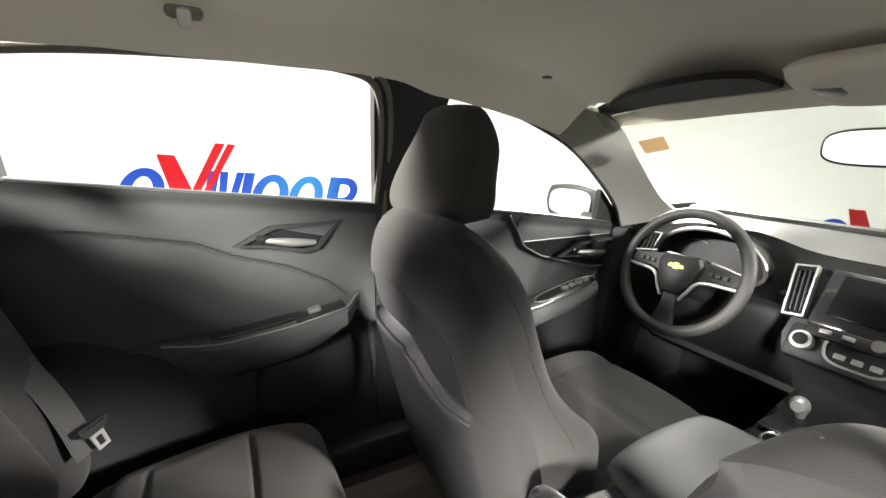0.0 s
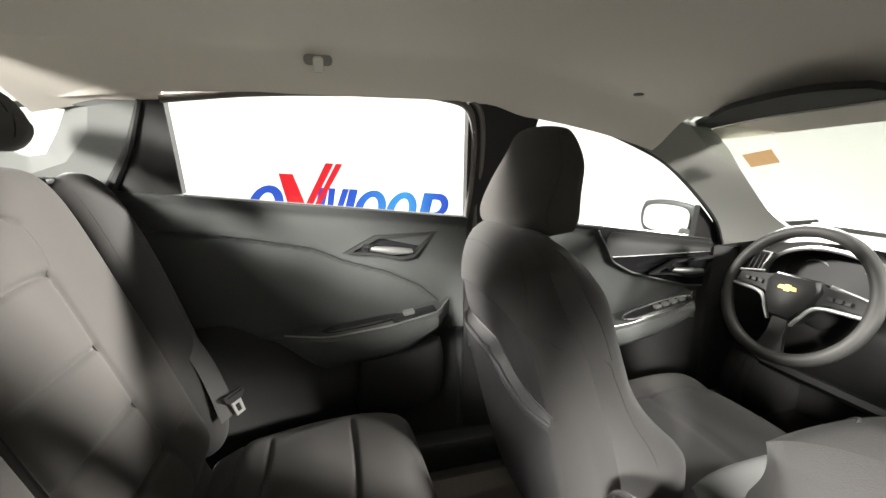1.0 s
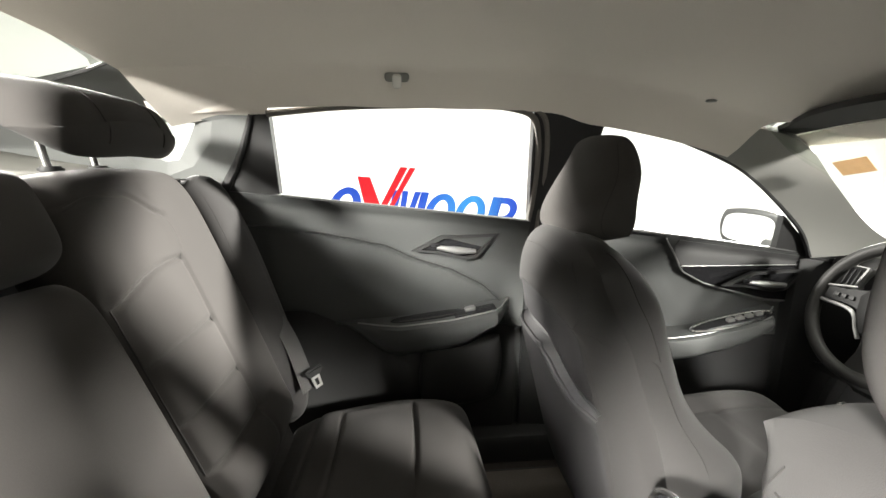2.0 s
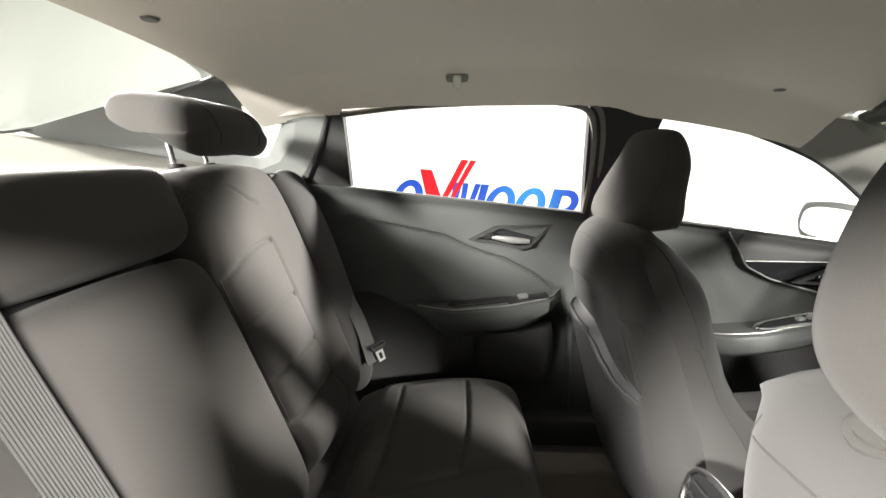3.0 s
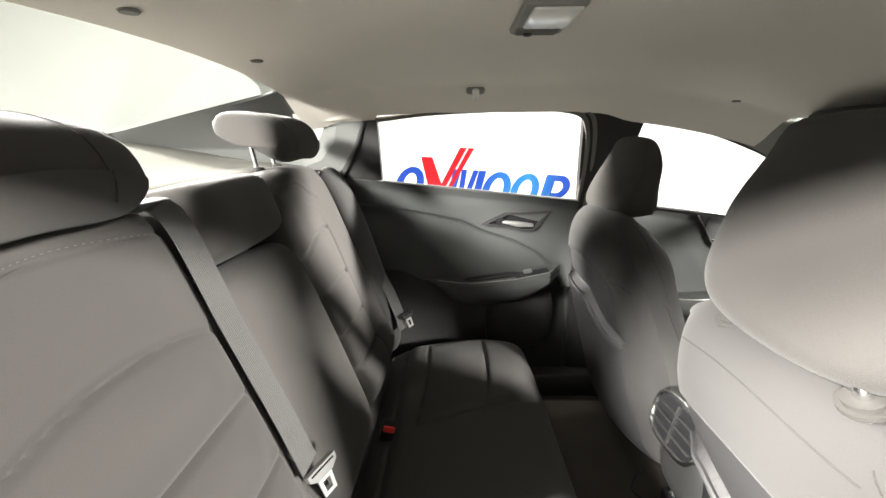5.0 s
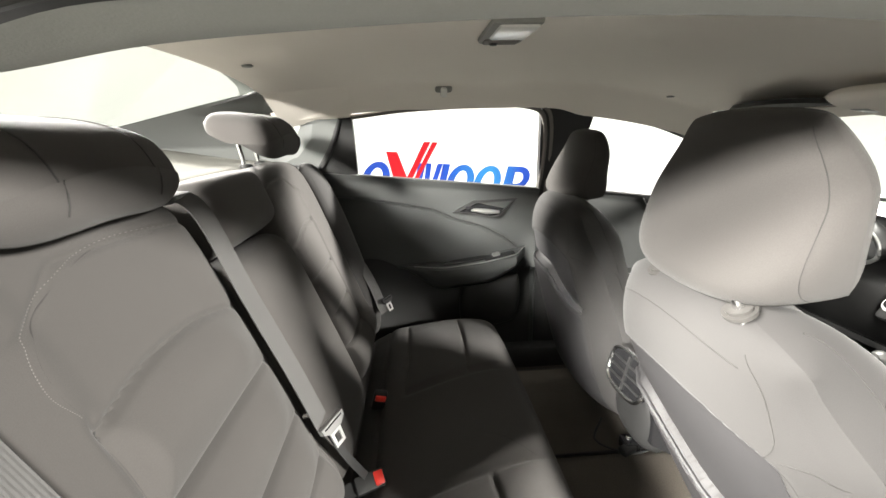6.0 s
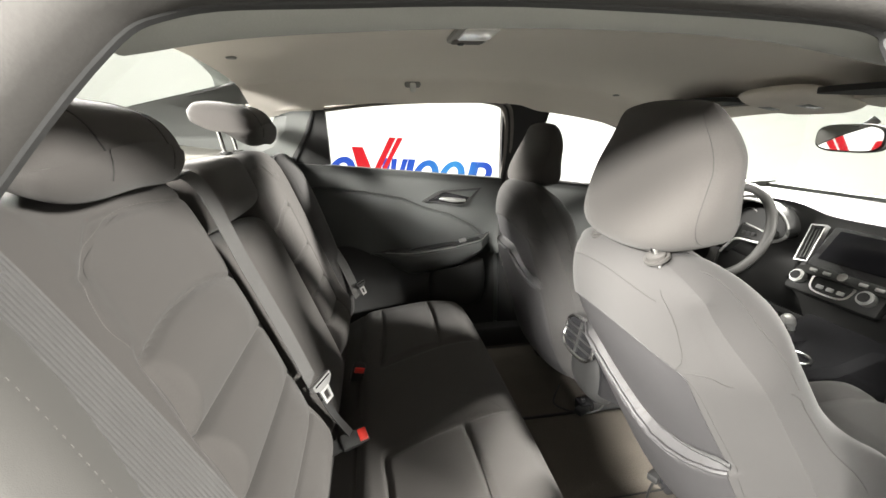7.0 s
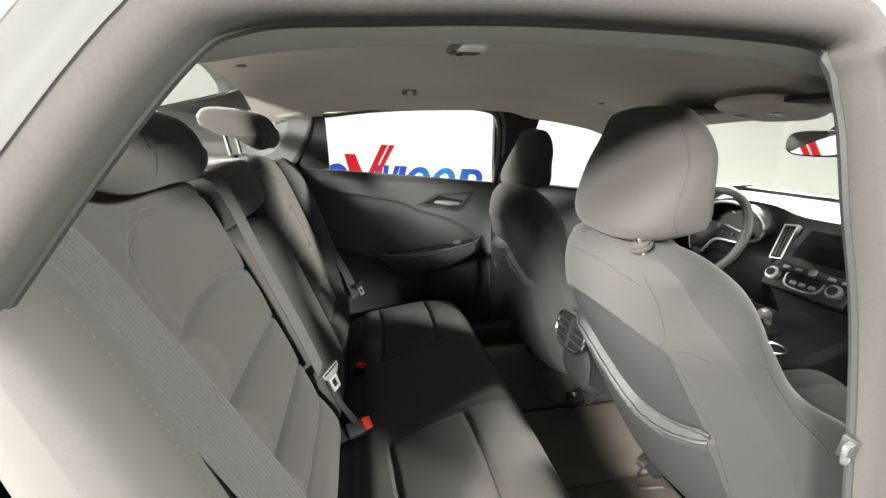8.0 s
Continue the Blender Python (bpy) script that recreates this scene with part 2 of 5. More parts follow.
def disc(r, depth, m, n=24, bevel=0.0015):
    bm = bmesh.new()
    bmesh.ops.create_cone(bm, cap_ends=True, segments=n, radius1=r, radius2=r, depth=depth)
    edges = [e for e in bm.edges if abs(e.verts[0].co.z - e.verts[1].co.z) < 1e-6]
    if bevel:
        bmesh.ops.bevel(bm, geom=edges, offset=bevel, segments=2, affect="EDGES")
    bm.transform(m)
    return bm


def plate(outline, depth, m, hole=None):
    """A flat plate in the xy plane of the pose m with the outline given, and a hole of as many points."""
    bm = bmesh.new()
    n = len(outline)
    top = [bm.verts.new((x, y, depth)) for x, y in outline]
    low = [bm.verts.new((x, y, 0)) for x, y in outline]
    if hole:
        ht = [bm.verts.new((x, y, depth)) for x, y in hole]
        hl = [bm.verts.new((x, y, 0)) for x, y in hole]
    for k in range(n):
        j = (k + 1) % n
        bm.faces.new((low[k], low[j], top[j], top[k]))
        if hole:
            bm.faces.new((hl[j], hl[k], ht[k], ht[j]))
            bm.faces.new((top[k], top[j], ht[j], ht[k]))
            bm.faces.new((low[j], low[k], hl[k], hl[j]))
    if not hole:
        bm.faces.new(top)
        bm.faces.new(low[::-1])
    bm.transform(m)
    return bm


def ribbon(points, side, width, thick=0.0016, n=30):
    """A woven band along a line; side: the way of its width at the start and the end."""
    p = spline(points, n)
    s0, s1 = np.array(side[0], float), np.array(side[1], float)
    rows = []
    for i in range(n):
        f = i / (n - 1)
        s = s0 * (1 - f) + s1 * f
        s /= np.linalg.norm(s)
        a, b = p[max(i - 1, 0)], p[min(i + 1, n - 1)]
        nrm = np.cross((b - a) / np.linalg.norm(b - a), s)
        nrm /= np.linalg.norm(nrm)
        rib = [(w, 0.0007 * (k % 2)) for k, w in enumerate(np.linspace(-0.5, 0.5, 31))] if width > 0.04 else [(w, 0.0) for w in (-0.5, 0.0, 0.5)]
        rows.append([(p[i] + s * width * w + nrm * d, p[i] + s * width * w - nrm * (thick + d)) for w, d in rib])
    g = np.array(rows)
    return grid_bm(g[:, :, 0], g[:, :, 1])


def pad_point(pad, u, v, side, lift=0.0):
    """A point of a cushion's front (side 1) or back (-1) skin; u, v: -1 to 1 across and up."""
    c, ax, uv, on = (np.array(pad[k], float) for k in ("centre", "across", "up", "out"))
    ax, uv, on = ax / np.linalg.norm(ax), uv / np.linalg.norm(uv), on / np.linalg.norm(on)
    corner, edge, soft = pad.get("corner", 0.5), pad.get("edge", 5.0), pad.get("soft", 2.4)
    width, front, back, bend = pad.get("width"), pad.get("front"), pad.get("back"), pad.get("bend")
    x, y = u * math.sqrt(1 - corner * v * v / 2), v * math.sqrt(1 - corner * u * u / 2)
    e = (max(0.0, 1 - abs(u) ** edge) * max(0.0, 1 - abs(v) ** edge)) ** (1 / soft)
    k = (width(v) if width else 1.0) * (1.0 if side > 0 else 1 - (1 - pad.get("narrow", 1.0)) * e ** 0.5)
    p = c + ax * (pad["w"] * x * k) + uv * (pad["h"] * y - pad.get("crown", 0.0) * u ** 4 * step(0.4, 1.0, v)) + on * (bend(x, y) if bend else 0.0)
    if side > 0:
        return p + on * (pad["t"] * e + (front(u, v) * e if front else 0.0) + lift)
    return p - on * ((pad.get("tback") or pad["t"]) * e - (back(u, v) * e if back else 0.0) + 0.0006 + lift)


def pillow(centre, across, up, out, w, h, t, nu=36, nv=40, corner=0.5, edge=5.0, soft=2.4, width=None, front=None, back=None, bend=None, tback=None, narrow=1.0, crown=0.0):
    """A padded cushion: half sizes w, h, t along across, up and out. width(v) scales its breadth; front(u, v) and back(u, v) add relief in metres;
    bend(u, v) moves both skins; narrow: the rear skin's breadth."""
    pad = dict(centre=centre, across=across, up=up, out=out, w=w, h=h, t=t, corner=corner, edge=edge, soft=soft, width=width, front=front, back=back, bend=bend, tback=tback, narrow=narrow, crown=crown)
    ease = lambda q: math.sin(q * math.pi / 2) * 0.6 + q * 0.4
    us, vs = [ease(q) for q in np.linspace(-1, 1, nu)], [ease(q) for q in np.linspace(-1, 1, nv)]
    f = np.array([[pad_point(pad, u, v, 1) for v in vs] for u in us])
    b = np.array([[pad_point(pad, u, v, -1) for v in vs] for u in us])
    return grid_bm(f, b)


def step(a, b, x):
    s = min(1.0, max(0.0, (x - a) / (b - a)))
    return s * s * (3 - 2 * s)


def groove(d, depth, wide):
    return -depth * math.exp(-(d / wide) ** 2)


# ---- the booth round the car ----
def wall(name, size, at, material, label):
    ob = part(name, rbox(size, 0.0, pose(*at)), material, None, label, smooth=False)
    return tagged(ob, label, "wall" if "wall" in name else name, "", "structure")


wall("floor", (9.4, 8.7, 0.1), (0.1, -0.75, -0.05), BOOTH_FLOOR, "light grey smooth floor of a photo booth")
wall("wall_north", (9.4, 0.15, 3.6), (0.1, 3.075, 1.8), BOOTH_WHITE, "plain matt white photo booth wall beside the car")
wall("wall_south", (9.4, 0.15, 3.6), (0.1, -4.575, 1.8), BOOTH_WHITE, "plain matt white photo booth wall")
wall("wall_east", (0.15, 7.5, 3.6), (4.475, -0.75, 1.8), BOOTH_WHITE, "plain matt white wall ahead of the car")
wall("wall_west", (0.15, 7.5, 3.6), (-4.275, -0.75, 1.8), BOOTH_WHITE, "plain matt white wall behind the car")
wall("ceiling", (9.4, 8.7, 0.1), (0.1, -0.75, 3.65), BOOTH_WHITE, "white photo booth ceiling")


def oval(rx, ry, n=40):
    return [(rx * math.cos(k * math.tau / n), ry * math.sin(k * math.tau / n)) for k in range(n)]


def squircle(rx, ry, n=40):
    """A rounded oblong outline."""
    out = []
    for k in range(n):
        c, q = math.cos(k * math.tau / n), math.sin(k * math.tau / n)
        out.append((rx * math.copysign(abs(c) ** 0.6, c), ry * math.copysign(abs(q) ** 0.6, q)))
    return out


def wall_sign(m):
    """Blue rings and bars with a red tick, flat on a wall. m: the pose whose xy plane is the wall's face."""
    sign = thing("wall_sign", "blue and red painted emblem on the white booth wall", "sign", "booth wall signs")
    sign.matrix_world = m
    lean = 0.20

    def ring(x, material):
        o, i = oval(0.123, 0.155), oval(0.058, 0.100)
        sk = lambda pts: [(px + x + lean * py, py + 0.155) for px, py in pts]
        part("ring", plate(sk(o), 0.006, Matrix(), sk(i)), material, sign, "blue ring", smooth=False)

    def bar(x0, x1, z0, z1, material, slant=0.0):
        part("bar", plate([(px + lean * (pz - 0.155), pz) for px, pz in ((x0, z0), (x1, z0), (x1 + slant, z1), (x0 + slant, z1))], 0.006, Matrix()), material, sign, "blue bar", smooth=False)

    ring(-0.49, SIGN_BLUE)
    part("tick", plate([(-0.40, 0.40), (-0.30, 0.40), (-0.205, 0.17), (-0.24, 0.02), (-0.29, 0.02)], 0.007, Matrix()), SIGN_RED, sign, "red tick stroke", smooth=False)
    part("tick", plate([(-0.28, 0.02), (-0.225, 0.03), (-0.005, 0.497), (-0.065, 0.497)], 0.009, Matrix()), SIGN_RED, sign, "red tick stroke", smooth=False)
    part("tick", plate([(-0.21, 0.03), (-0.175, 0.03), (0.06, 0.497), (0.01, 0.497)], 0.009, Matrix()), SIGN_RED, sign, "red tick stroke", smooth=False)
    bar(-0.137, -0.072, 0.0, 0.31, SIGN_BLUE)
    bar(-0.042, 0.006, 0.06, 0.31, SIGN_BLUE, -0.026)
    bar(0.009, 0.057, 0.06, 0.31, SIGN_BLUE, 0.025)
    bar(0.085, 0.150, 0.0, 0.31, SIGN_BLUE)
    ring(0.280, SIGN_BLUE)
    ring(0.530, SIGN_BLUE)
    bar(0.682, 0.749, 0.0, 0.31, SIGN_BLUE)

    def bulge(left, right, mid, half):
        arc = [(right - half + half * math.cos(a), mid + half * math.sin(a)) for a in (math.radians(d) for d in range(-90, 91, 12))]
        return [(px + lean * (pz - 0.155), pz) for px, pz in [(left, mid - half)] + arc + [(left, mid + half)]]

    part("bow", plate(bulge(0.751, 0.914, 0.205, 0.105), 0.006, Matrix(), bulge(0.767, 0.853, 0.205, 0.052)), SIGN_BLUE, sign, "blue bow", smooth=False)
    bar(0.829, 0.899, 0.0, 0.104, SIGN_BLUE, -0.04)
    return sign


SIGN_Z = 0.614
wall_sign(pose(0.0, 3.0, SIGN_Z, 90, 0, 0) @ pose(0, 0, 0, 0, 0, -3.8))
wall_sign(pose(4.4, 0.76, SIGN_Z - 0.31, 90, 0, -90))
wall_sign(pose(-4.2, -0.2, SIGN_Z, 90, 0, 90))


# ---- the car's shell ----
def roof_z(x, y):
    a = abs(y)
    return 1.376 - 0.03 * (a / 0.6) ** 2 - (0.09 if y < 0 else 0.09 - 0.018 * step(0.46, 0.36, x)) * step(0.56, 0.66, a) - 0.125 * max(0.0, (x - 0.2) / 0.75) ** 2 - 0.028 * max(0.0, (-0.15 - x) / 0.4) ** 2


car = thing("car_shell", "silver saloon car body with its rear door opening uncovered", "car")


def roof_grid(x0, x1, y0, y1, nx, ny, lift=0.0, rear_bow=0.0, front_bow=0.0):
    g = np.zeros((nx, ny, 3))
    for i, s in enumerate(np.linspace(0, 1, nx)):
        for j, y in enumerate(np.linspace(y0, y1, ny)):
            k = (abs(y) / 0.62) ** 2
            a, b = x0 - rear_bow * k, x1 - front_bow * k
            x = a + (b - a) * s
            g[i, j] = (x, y, roof_z(x, y) + lift)
    return g


part("headliner", sheet(roof_grid(-0.560, 1.0, -0.60, 0.645, 60, 60, 0, 0.035, 0.14), (0, 0, 0.025)), HEADLINER, car, "taupe woven headliner")
part("roof_panel", sheet(roof_grid(-0.62, 1.04, -0.66, 0.66, 30, 30, 0.05, 0.06, 0.12), (0, 0, 0.012)), PAINT, car, "silver painted roof")


def mirrored(points, s):
    return [(x, y * s, z) for x, y, z in points]


# windscreen, rear window
WS_LOW = [(1.40, -0.66, 0.90), (1.52, -0.40, 0.915), (1.57, 0, 0.92), (1.52, 0.40, 0.915), (1.40, 0.66, 0.90)]
WS_TOP = [(0.88, -0.58, 1.245), (0.98, -0.35, 1.275), (1.01, 0, 1.285), (0.98, 0.35, 1.275), (0.88, 0.58, 1.245)]
pane = part("windscreen", sheet(between([WS_LOW, WS_TOP], 24, 2), (0.003, 0, 0.003)), TINTED, car, "faintly green windscreen glass")
pane.visible_shadow = False
RW_TOP = [(-0.60, -0.50, 1.325), (-0.56, -0.3, 1.345), (-0.55, 0, 1.352), (-0.56, 0.3, 1.345), (-0.60, 0.50, 1.325)]
RW_LOW = [(-1.17, -0.57, 1.214), (-1.24, -0.3, 1.210), (-1.27, 0, 1.208), (-1.24, 0.3, 1.210), (-1.17, 0.57, 1.214)]
pane = part("rear_window", sheet(between([RW_LOW, RW_TOP], 24, 2), (-0.003, 0, 0.003)), TINTED, car, "faintly green sloping rear window")
pane.visible_shadow = False
part("window_gasket", tube(RW_TOP[3:] + RW_LOW[:2:-1], 0.004, 6, 20), RUBBER, car)
part("window_gasket", tube(RW_TOP[1::-1] + RW_LOW[:2], 0.004, 6, 20), RUBBER, car)
part("parcel_shelf", sheet(between([[(-0.64, -0.64, 1.119), (-0.64, 0.64, 1.119)], [(-0.80, -0.65, 1.138), (-0.80, 0.65, 1.138)], [(-0.95, -0.64, 1.166), (-0.95, 0.64, 1.166)], [(-1.32, -0.62, 1.225), (-1.32, 0.62, 1.225)]], 12, 16), (0, 0, -0.03)), SHELF, car, "grey felt parcel shelf")

for s in (1, -1):
    # pillar trims
    a_out = mirrored([(0.50, 0.642, 1.247), (0.625, 0.645, 1.228), (0.794, 0.65, 1.176), (0.946, 0.66, 1.107), (1.129, 0.675, 0.965), (1.20, 0.69, 0.87)], s)
    a_in = mirrored([(0.62, 0.615, 1.262), (0.80, 0.60, 1.245), (0.99, 0.58, 1.205), (1.12, 0.585, 1.093), (1.27, 0.607, 0.98), (1.44, 0.63, 0.90)], s)
    part("a_pillar_trim", sheet(between([a_out, a_in], 24, 6), (0.0, 0.02 * s, 0.02)), TRIM_LIGHT, car, "light grey windscreen pillar trim")
    if s > 0:
        part("pillar_seal", tube([(x, y + 0.004, z + 0.004) for x, y, z in a_out], 0.007, 8, 40), RUBBER, car, "black seal along the windscreen pillar")
        b_l = [(0.312, 0.650, 1.292), (0.322, 0.690, 1.12), (0.332, 0.722, 0.98), (0.335, 0.735, 0.80), (0.335, 0.74, 0.22)]
        b_r = [(0.505, 0.642, 1.268), (0.475, 0.672, 1.12), (0.49, 0.70, 0.98), (0.52, 0.715, 0.80), (0.52, 0.72, 0.22)]
        part("b_pillar_trim", sheet(between([b_l, b_r], 20, 6), (0, 0.03, 0)), TRIM_DARK, car, "dark centre pillar trim")
        part("door_seal", tube([(-0.345, 0.656, 1.256), (-0.175, 0.652, 1.274), (0.0, 0.651, 1.282), (0.174, 0.650, 1.284), (0.25, 0.651, 1.279), (0.303, 0.654, 1.264), (0.327, 0.665, 1.225), (0.338, 0.69, 1.13), (0.335, 0.728, 0.985)], 0.0085, 8, 60), FLOCK, car, "grey flocked door seal")
        part("door_seal", tube([(0.27, 0.648, 1.288), (0.325, 0.650, 1.272), (0.350, 0.660, 1.23), (0.360, 0.686, 1.13), (0.357, 0.722, 0.985), (0.357, 0.735, 0.6)], 0.007, 8, 40), FLOCK, car, "grey flocked pillar seal")
    # rear pillar trim with the small quarter window in it
    ring_o = mirrored([(-0.388, 0.662, 1.252), (-0.53, 0.655, 1.252), (-0.570, 0.60, 1.285), (-0.580, 0.505, 1.334), (-0.85, 0.535, 1.280), (-1.17, 0.572, 1.214), (-1.12, 0.64, 1.18), (-0.85, 0.68, 1.12), (-0.62, 0.70, 1.085), (-0.50, 0.716, 1.045), (-0.435, 0.703, 1.135)], s)
    if s < 0:
        ring_o[0], ring_o[1], ring_o[-2], ring_o[-1] = (-0.455, -0.640, 1.235), (-0.53, -0.635, 1.25), (-0.585, -0.675, 1.045), (-0.525, -0.655, 1.135)
    ring_m = mirrored([(-0.477, 0.668, 1.238), (-0.54, 0.663, 1.244), (-0.575, 0.658, 1.247), (-0.61, 0.655, 1.247), (-0.655, 0.655, 1.238), (-0.688, 0.660, 1.205), (-0.688, 0.668, 1.165), (-0.665, 0.678, 1.125), (-0.60, 0.690, 1.108), (-0.540, 0.690, 1.130), (-0.489, 0.678, 1.190)], s)
    ring_i = mirrored([(-0.521, 0.682, 1.234), (-0.55, 0.681, 1.236), (-0.575, 0.680, 1.237), (-0.60, 0.678, 1.236), (-0.635, 0.678, 1.228), (-0.655, 0.682, 1.205), (-0.652, 0.688, 1.175), (-0.635, 0.694, 1.150), (-0.605, 0.698, 1.141), (-0.575, 0.698, 1.146), (-0.544, 0.690, 1.192)], s)
    close = lambda l: np.array([spline((l + l[:1])[k:k + 2], 7)[:6] for k in range(len(l))]).reshape(-1, 3)[list(range(6 * len(l))) + [0]]
    part("c_pillar_trim", sheet(np.array([close(ring_o), close(ring_m)]), (0, 0.02 * s, 0)), PILLAR_GREY, car, "mid grey rear pillar trim")
    part("window_reveal", sheet(np.array([close(ring_m), close(ring_i)]), (0, 0.02 * s, 0)), PILLAR_GREY, car, "light grey quarter window reveal")
    if s > 0:
        part("pillar_seal", tube(mirrored([(-0.384, 0.660, 1.252), (-0.425, 0.690, 1.160), (-0.468, 0.707, 1.09), (-0.500, 0.716, 1.03)], s), [0.006, 0.009, 0.012, 0.012], 8, 24), RUBBER, car, "black seal between pillar and door")
    corner = [[(-0.34, 0.560, 1.350), (-0.47, 0.530, 1.342), (-0.583, 0.495, 1.334)], [(-0.34, 0.622, 1.294), (-0.47, 0.612, 1.280), (-0.577, 0.590, 1.272)], [(-0.34, 0.666, 1.254), (-0.47, 0.670, 1.243), (-0.570, 0.668, 1.224)]]
    if s > 0:
        part("headliner_corner", sheet(between(corner, 16, 12), (0, 0.004, 0.008)), HEADLINER, car, "taupe headliner corner over the rear pillar")
    q = part("quarter_window", sheet(between([mirrored([(-0.50, 0.690, 1.245), (-0.69, 0.686, 1.245)], s), mirrored([(-0.50, 0.712, 1.13), (-0.69, 0.706, 1.13)], s)], 4, 3), (0, 0.003 * s, 0)), TINTED, car, "small quarter window")
    q.visible_shadow = False

# floor pan, tunnel, sills
part("carpet", sheet(between([[(-0.1, y, 0.24), (1.6, y, 0.24)] for y in np.linspace(-0.74, 0.74, 8)], 10), (0, 0, -0.05)), CARPET, car, "dark loop-pile car carpet")
part("tunnel", loft([[(x, -0.17, 0.235), (x, -0.15, 0.262), (x, -0.12, 0.270), (x, 0.12, 0.270), (x, 0.15, 0.262), (x, 0.17, 0.235)] for x in (-0.05, 0.2, 0.6, 1.5)]), MAT_CARPET, car, "brown-grey carpeted centre tunnel")
for s in (1, -1):
    part("door_sill", rbox((2.1, 0.16, 0.16), 0.02, pose(0.55, 0.76 * s, 0.25)), TRIM_DARK, car, "black plastic sill trim")
part("under_dash", sheet(between([[(1.30, -0.74, 0.50), (1.30, 0.74, 0.50)], [(1.62, -0.74, 0.42), (1.62, 0.74, 0.42)]], 6, 4), (0, 0, 0.02)), TRIM_DARK, car)
for s in (1, -1):
    part("kick_panel", rbox((0.46, 0.05, 0.75), 0.01, pose(1.42, 0.735 * s, 0.56)), TRIM_DARK, car, "black footwell side trim")
part("firewall", rbox((0.05, 1.5, 0.75), 0.01, pose(1.62, 0, 0.55)), TRIM_DARK, car)
part("rear_bulkhead", rbox((0.06, 1.36, 0.85), 0.01, pose(-0.72, 0, 0.68)), TRIM_DARK, car)
part("underbody", rbox((3.1, 1.5, 0.06), 0.02, pose(0.15, 0, 0.15)), TRIM_DARK, car)

# the open doorway: seal, painted flange, outer panels
WAY = [(0.335, -0.745, 0.36), (0.325, -0.735, 0.60), (0.308, -0.72, 0.79), (0.287, -0.70, 0.98), (0.268, -0.68, 1.10), (0.252, -0.667, 1.19), (0.238, -0.656, 1.238),
       (0.200, -0.650, 1.263), (-0.04, -0.65, 1.272), (-0.20, -0.65, 1.268), (-0.295, -0.652, 1.260), (-0.345, -0.659, 1.228), (-0.44, -0.684, 1.108), (-0.54, -0.715, 0.96),
       (-0.585, -0.735, 0.84), (-0.55, -0.75, 0.70), (-0.44, -0.755, 0.54), (-0.32, -0.755, 0.40), (-0.22, -0.755, 0.33)]
way = spline(WAY, 120)


def outward(k, dy):
    """The doorway's line moved out from its middle by k metres and to the outside by dy."""
    d = np.gradient(way, axis=0)
    d /= np.linalg.norm(d, axis=1)[:, None]
    nrm = np.stack([d[:, 2], 0 * d[:, 0], -d[:, 0]], 1)
    nrm /= np.linalg.norm(nrm, axis=1)[:, None]
    mid = np.array([-0.05, -0.7, 0.8])
    sign = np.sign(((way - mid) * nrm).sum(1))[:, None]
    return way + nrm * sign * k + np.array([0, dy, 0])


def blended(side, over):
    """A line round the doorway: its offsets beside the opening, and those above it, where the roof turns inwards."""
    f = np.array([step(-0.315, -0.24, x) * step(0.30, 0.22, x) for x, y, z in way])[:, None]
    return outward(*side) * (1 - f) + outward(*over) * f


lip = [outward(*k) for k in ((0.004, 0.010), (-0.004, 0.002), (-0.003, -0.010), (0.006, -0.020), (0.020, -0.026), (0.032, -0.024), (0.040, -0.014), (0.042, -0.004))]
part("doorway_seal", sheet(np.array(lip), (0, 0.006, 0)), SEAL_GREY, car, "broad dark grey doorway seal")
part("seal_bead", tube(outward(-0.001, 0.006), 0.006, 8), RUBBER, car, "black inner seal bead")
flange = np.array([outward(0.036, -0.006), outward(0.046, -0.012), outward(0.052, -0.030), outward(0.060, -0.044)])
part("doorway_flange", sheet(flange, (0, 0.012, 0)), PAINT, car, "silver painted door aperture flange")
panel = np.array([blended(*k) for k in (((0.060, -0.046), (0.060, -0.044)), ((0.075, -0.058), (0.072, -0.046)), ((0.10, -0.068), (0.085, -0.040)), ((0.13, -0.072), (0.10, -0.015)), ((0.17, -0.068), (0.112, 0.02)), ((0.21, -0.055), (0.12, 0.06)))])
part("body_side", sheet(panel, (0, 0.014, 0)), PAINT, car, "silver painted body side round the doorway")
near = [np.array(l)[:40] for l in (outward(0.004, 0.006), outward(0.02, -0.016), outward(0.045, -0.055), outward(0.075, -0.082), outward(0.14, -0.095), outward(0.23, -0.088))]
part("pillar_cover", sheet(np.array(near), (0, 0.008, 0)), TRIM_DARK, car, "dark grey centre pillar cover")
part("pillar_cover", sheet(between([[(0.30, -0.650, 1.25), (0.345, -0.672, 1.11), (0.395, -0.695, 0.95), (0.43, -0.715, 0.80), (0.45, -0.73, 0.36)], [(0.50, -0.645, 1.252), (0.475, -0.672, 1.12), (0.49, -0.70, 0.98), (0.52, -0.715, 0.80), (0.53, -0.72, 0.36)]], 20, 6), (0, -0.02, 0)), TRIM_DARK, car, "dark centre pillar cover")
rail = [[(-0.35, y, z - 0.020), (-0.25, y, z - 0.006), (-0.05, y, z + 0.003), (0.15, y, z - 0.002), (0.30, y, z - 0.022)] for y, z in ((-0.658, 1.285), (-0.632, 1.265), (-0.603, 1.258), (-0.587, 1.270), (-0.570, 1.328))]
# Coloured darker than the headliner to offset direct light on this edge.
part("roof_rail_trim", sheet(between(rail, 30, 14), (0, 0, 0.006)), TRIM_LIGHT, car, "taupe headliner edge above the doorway")


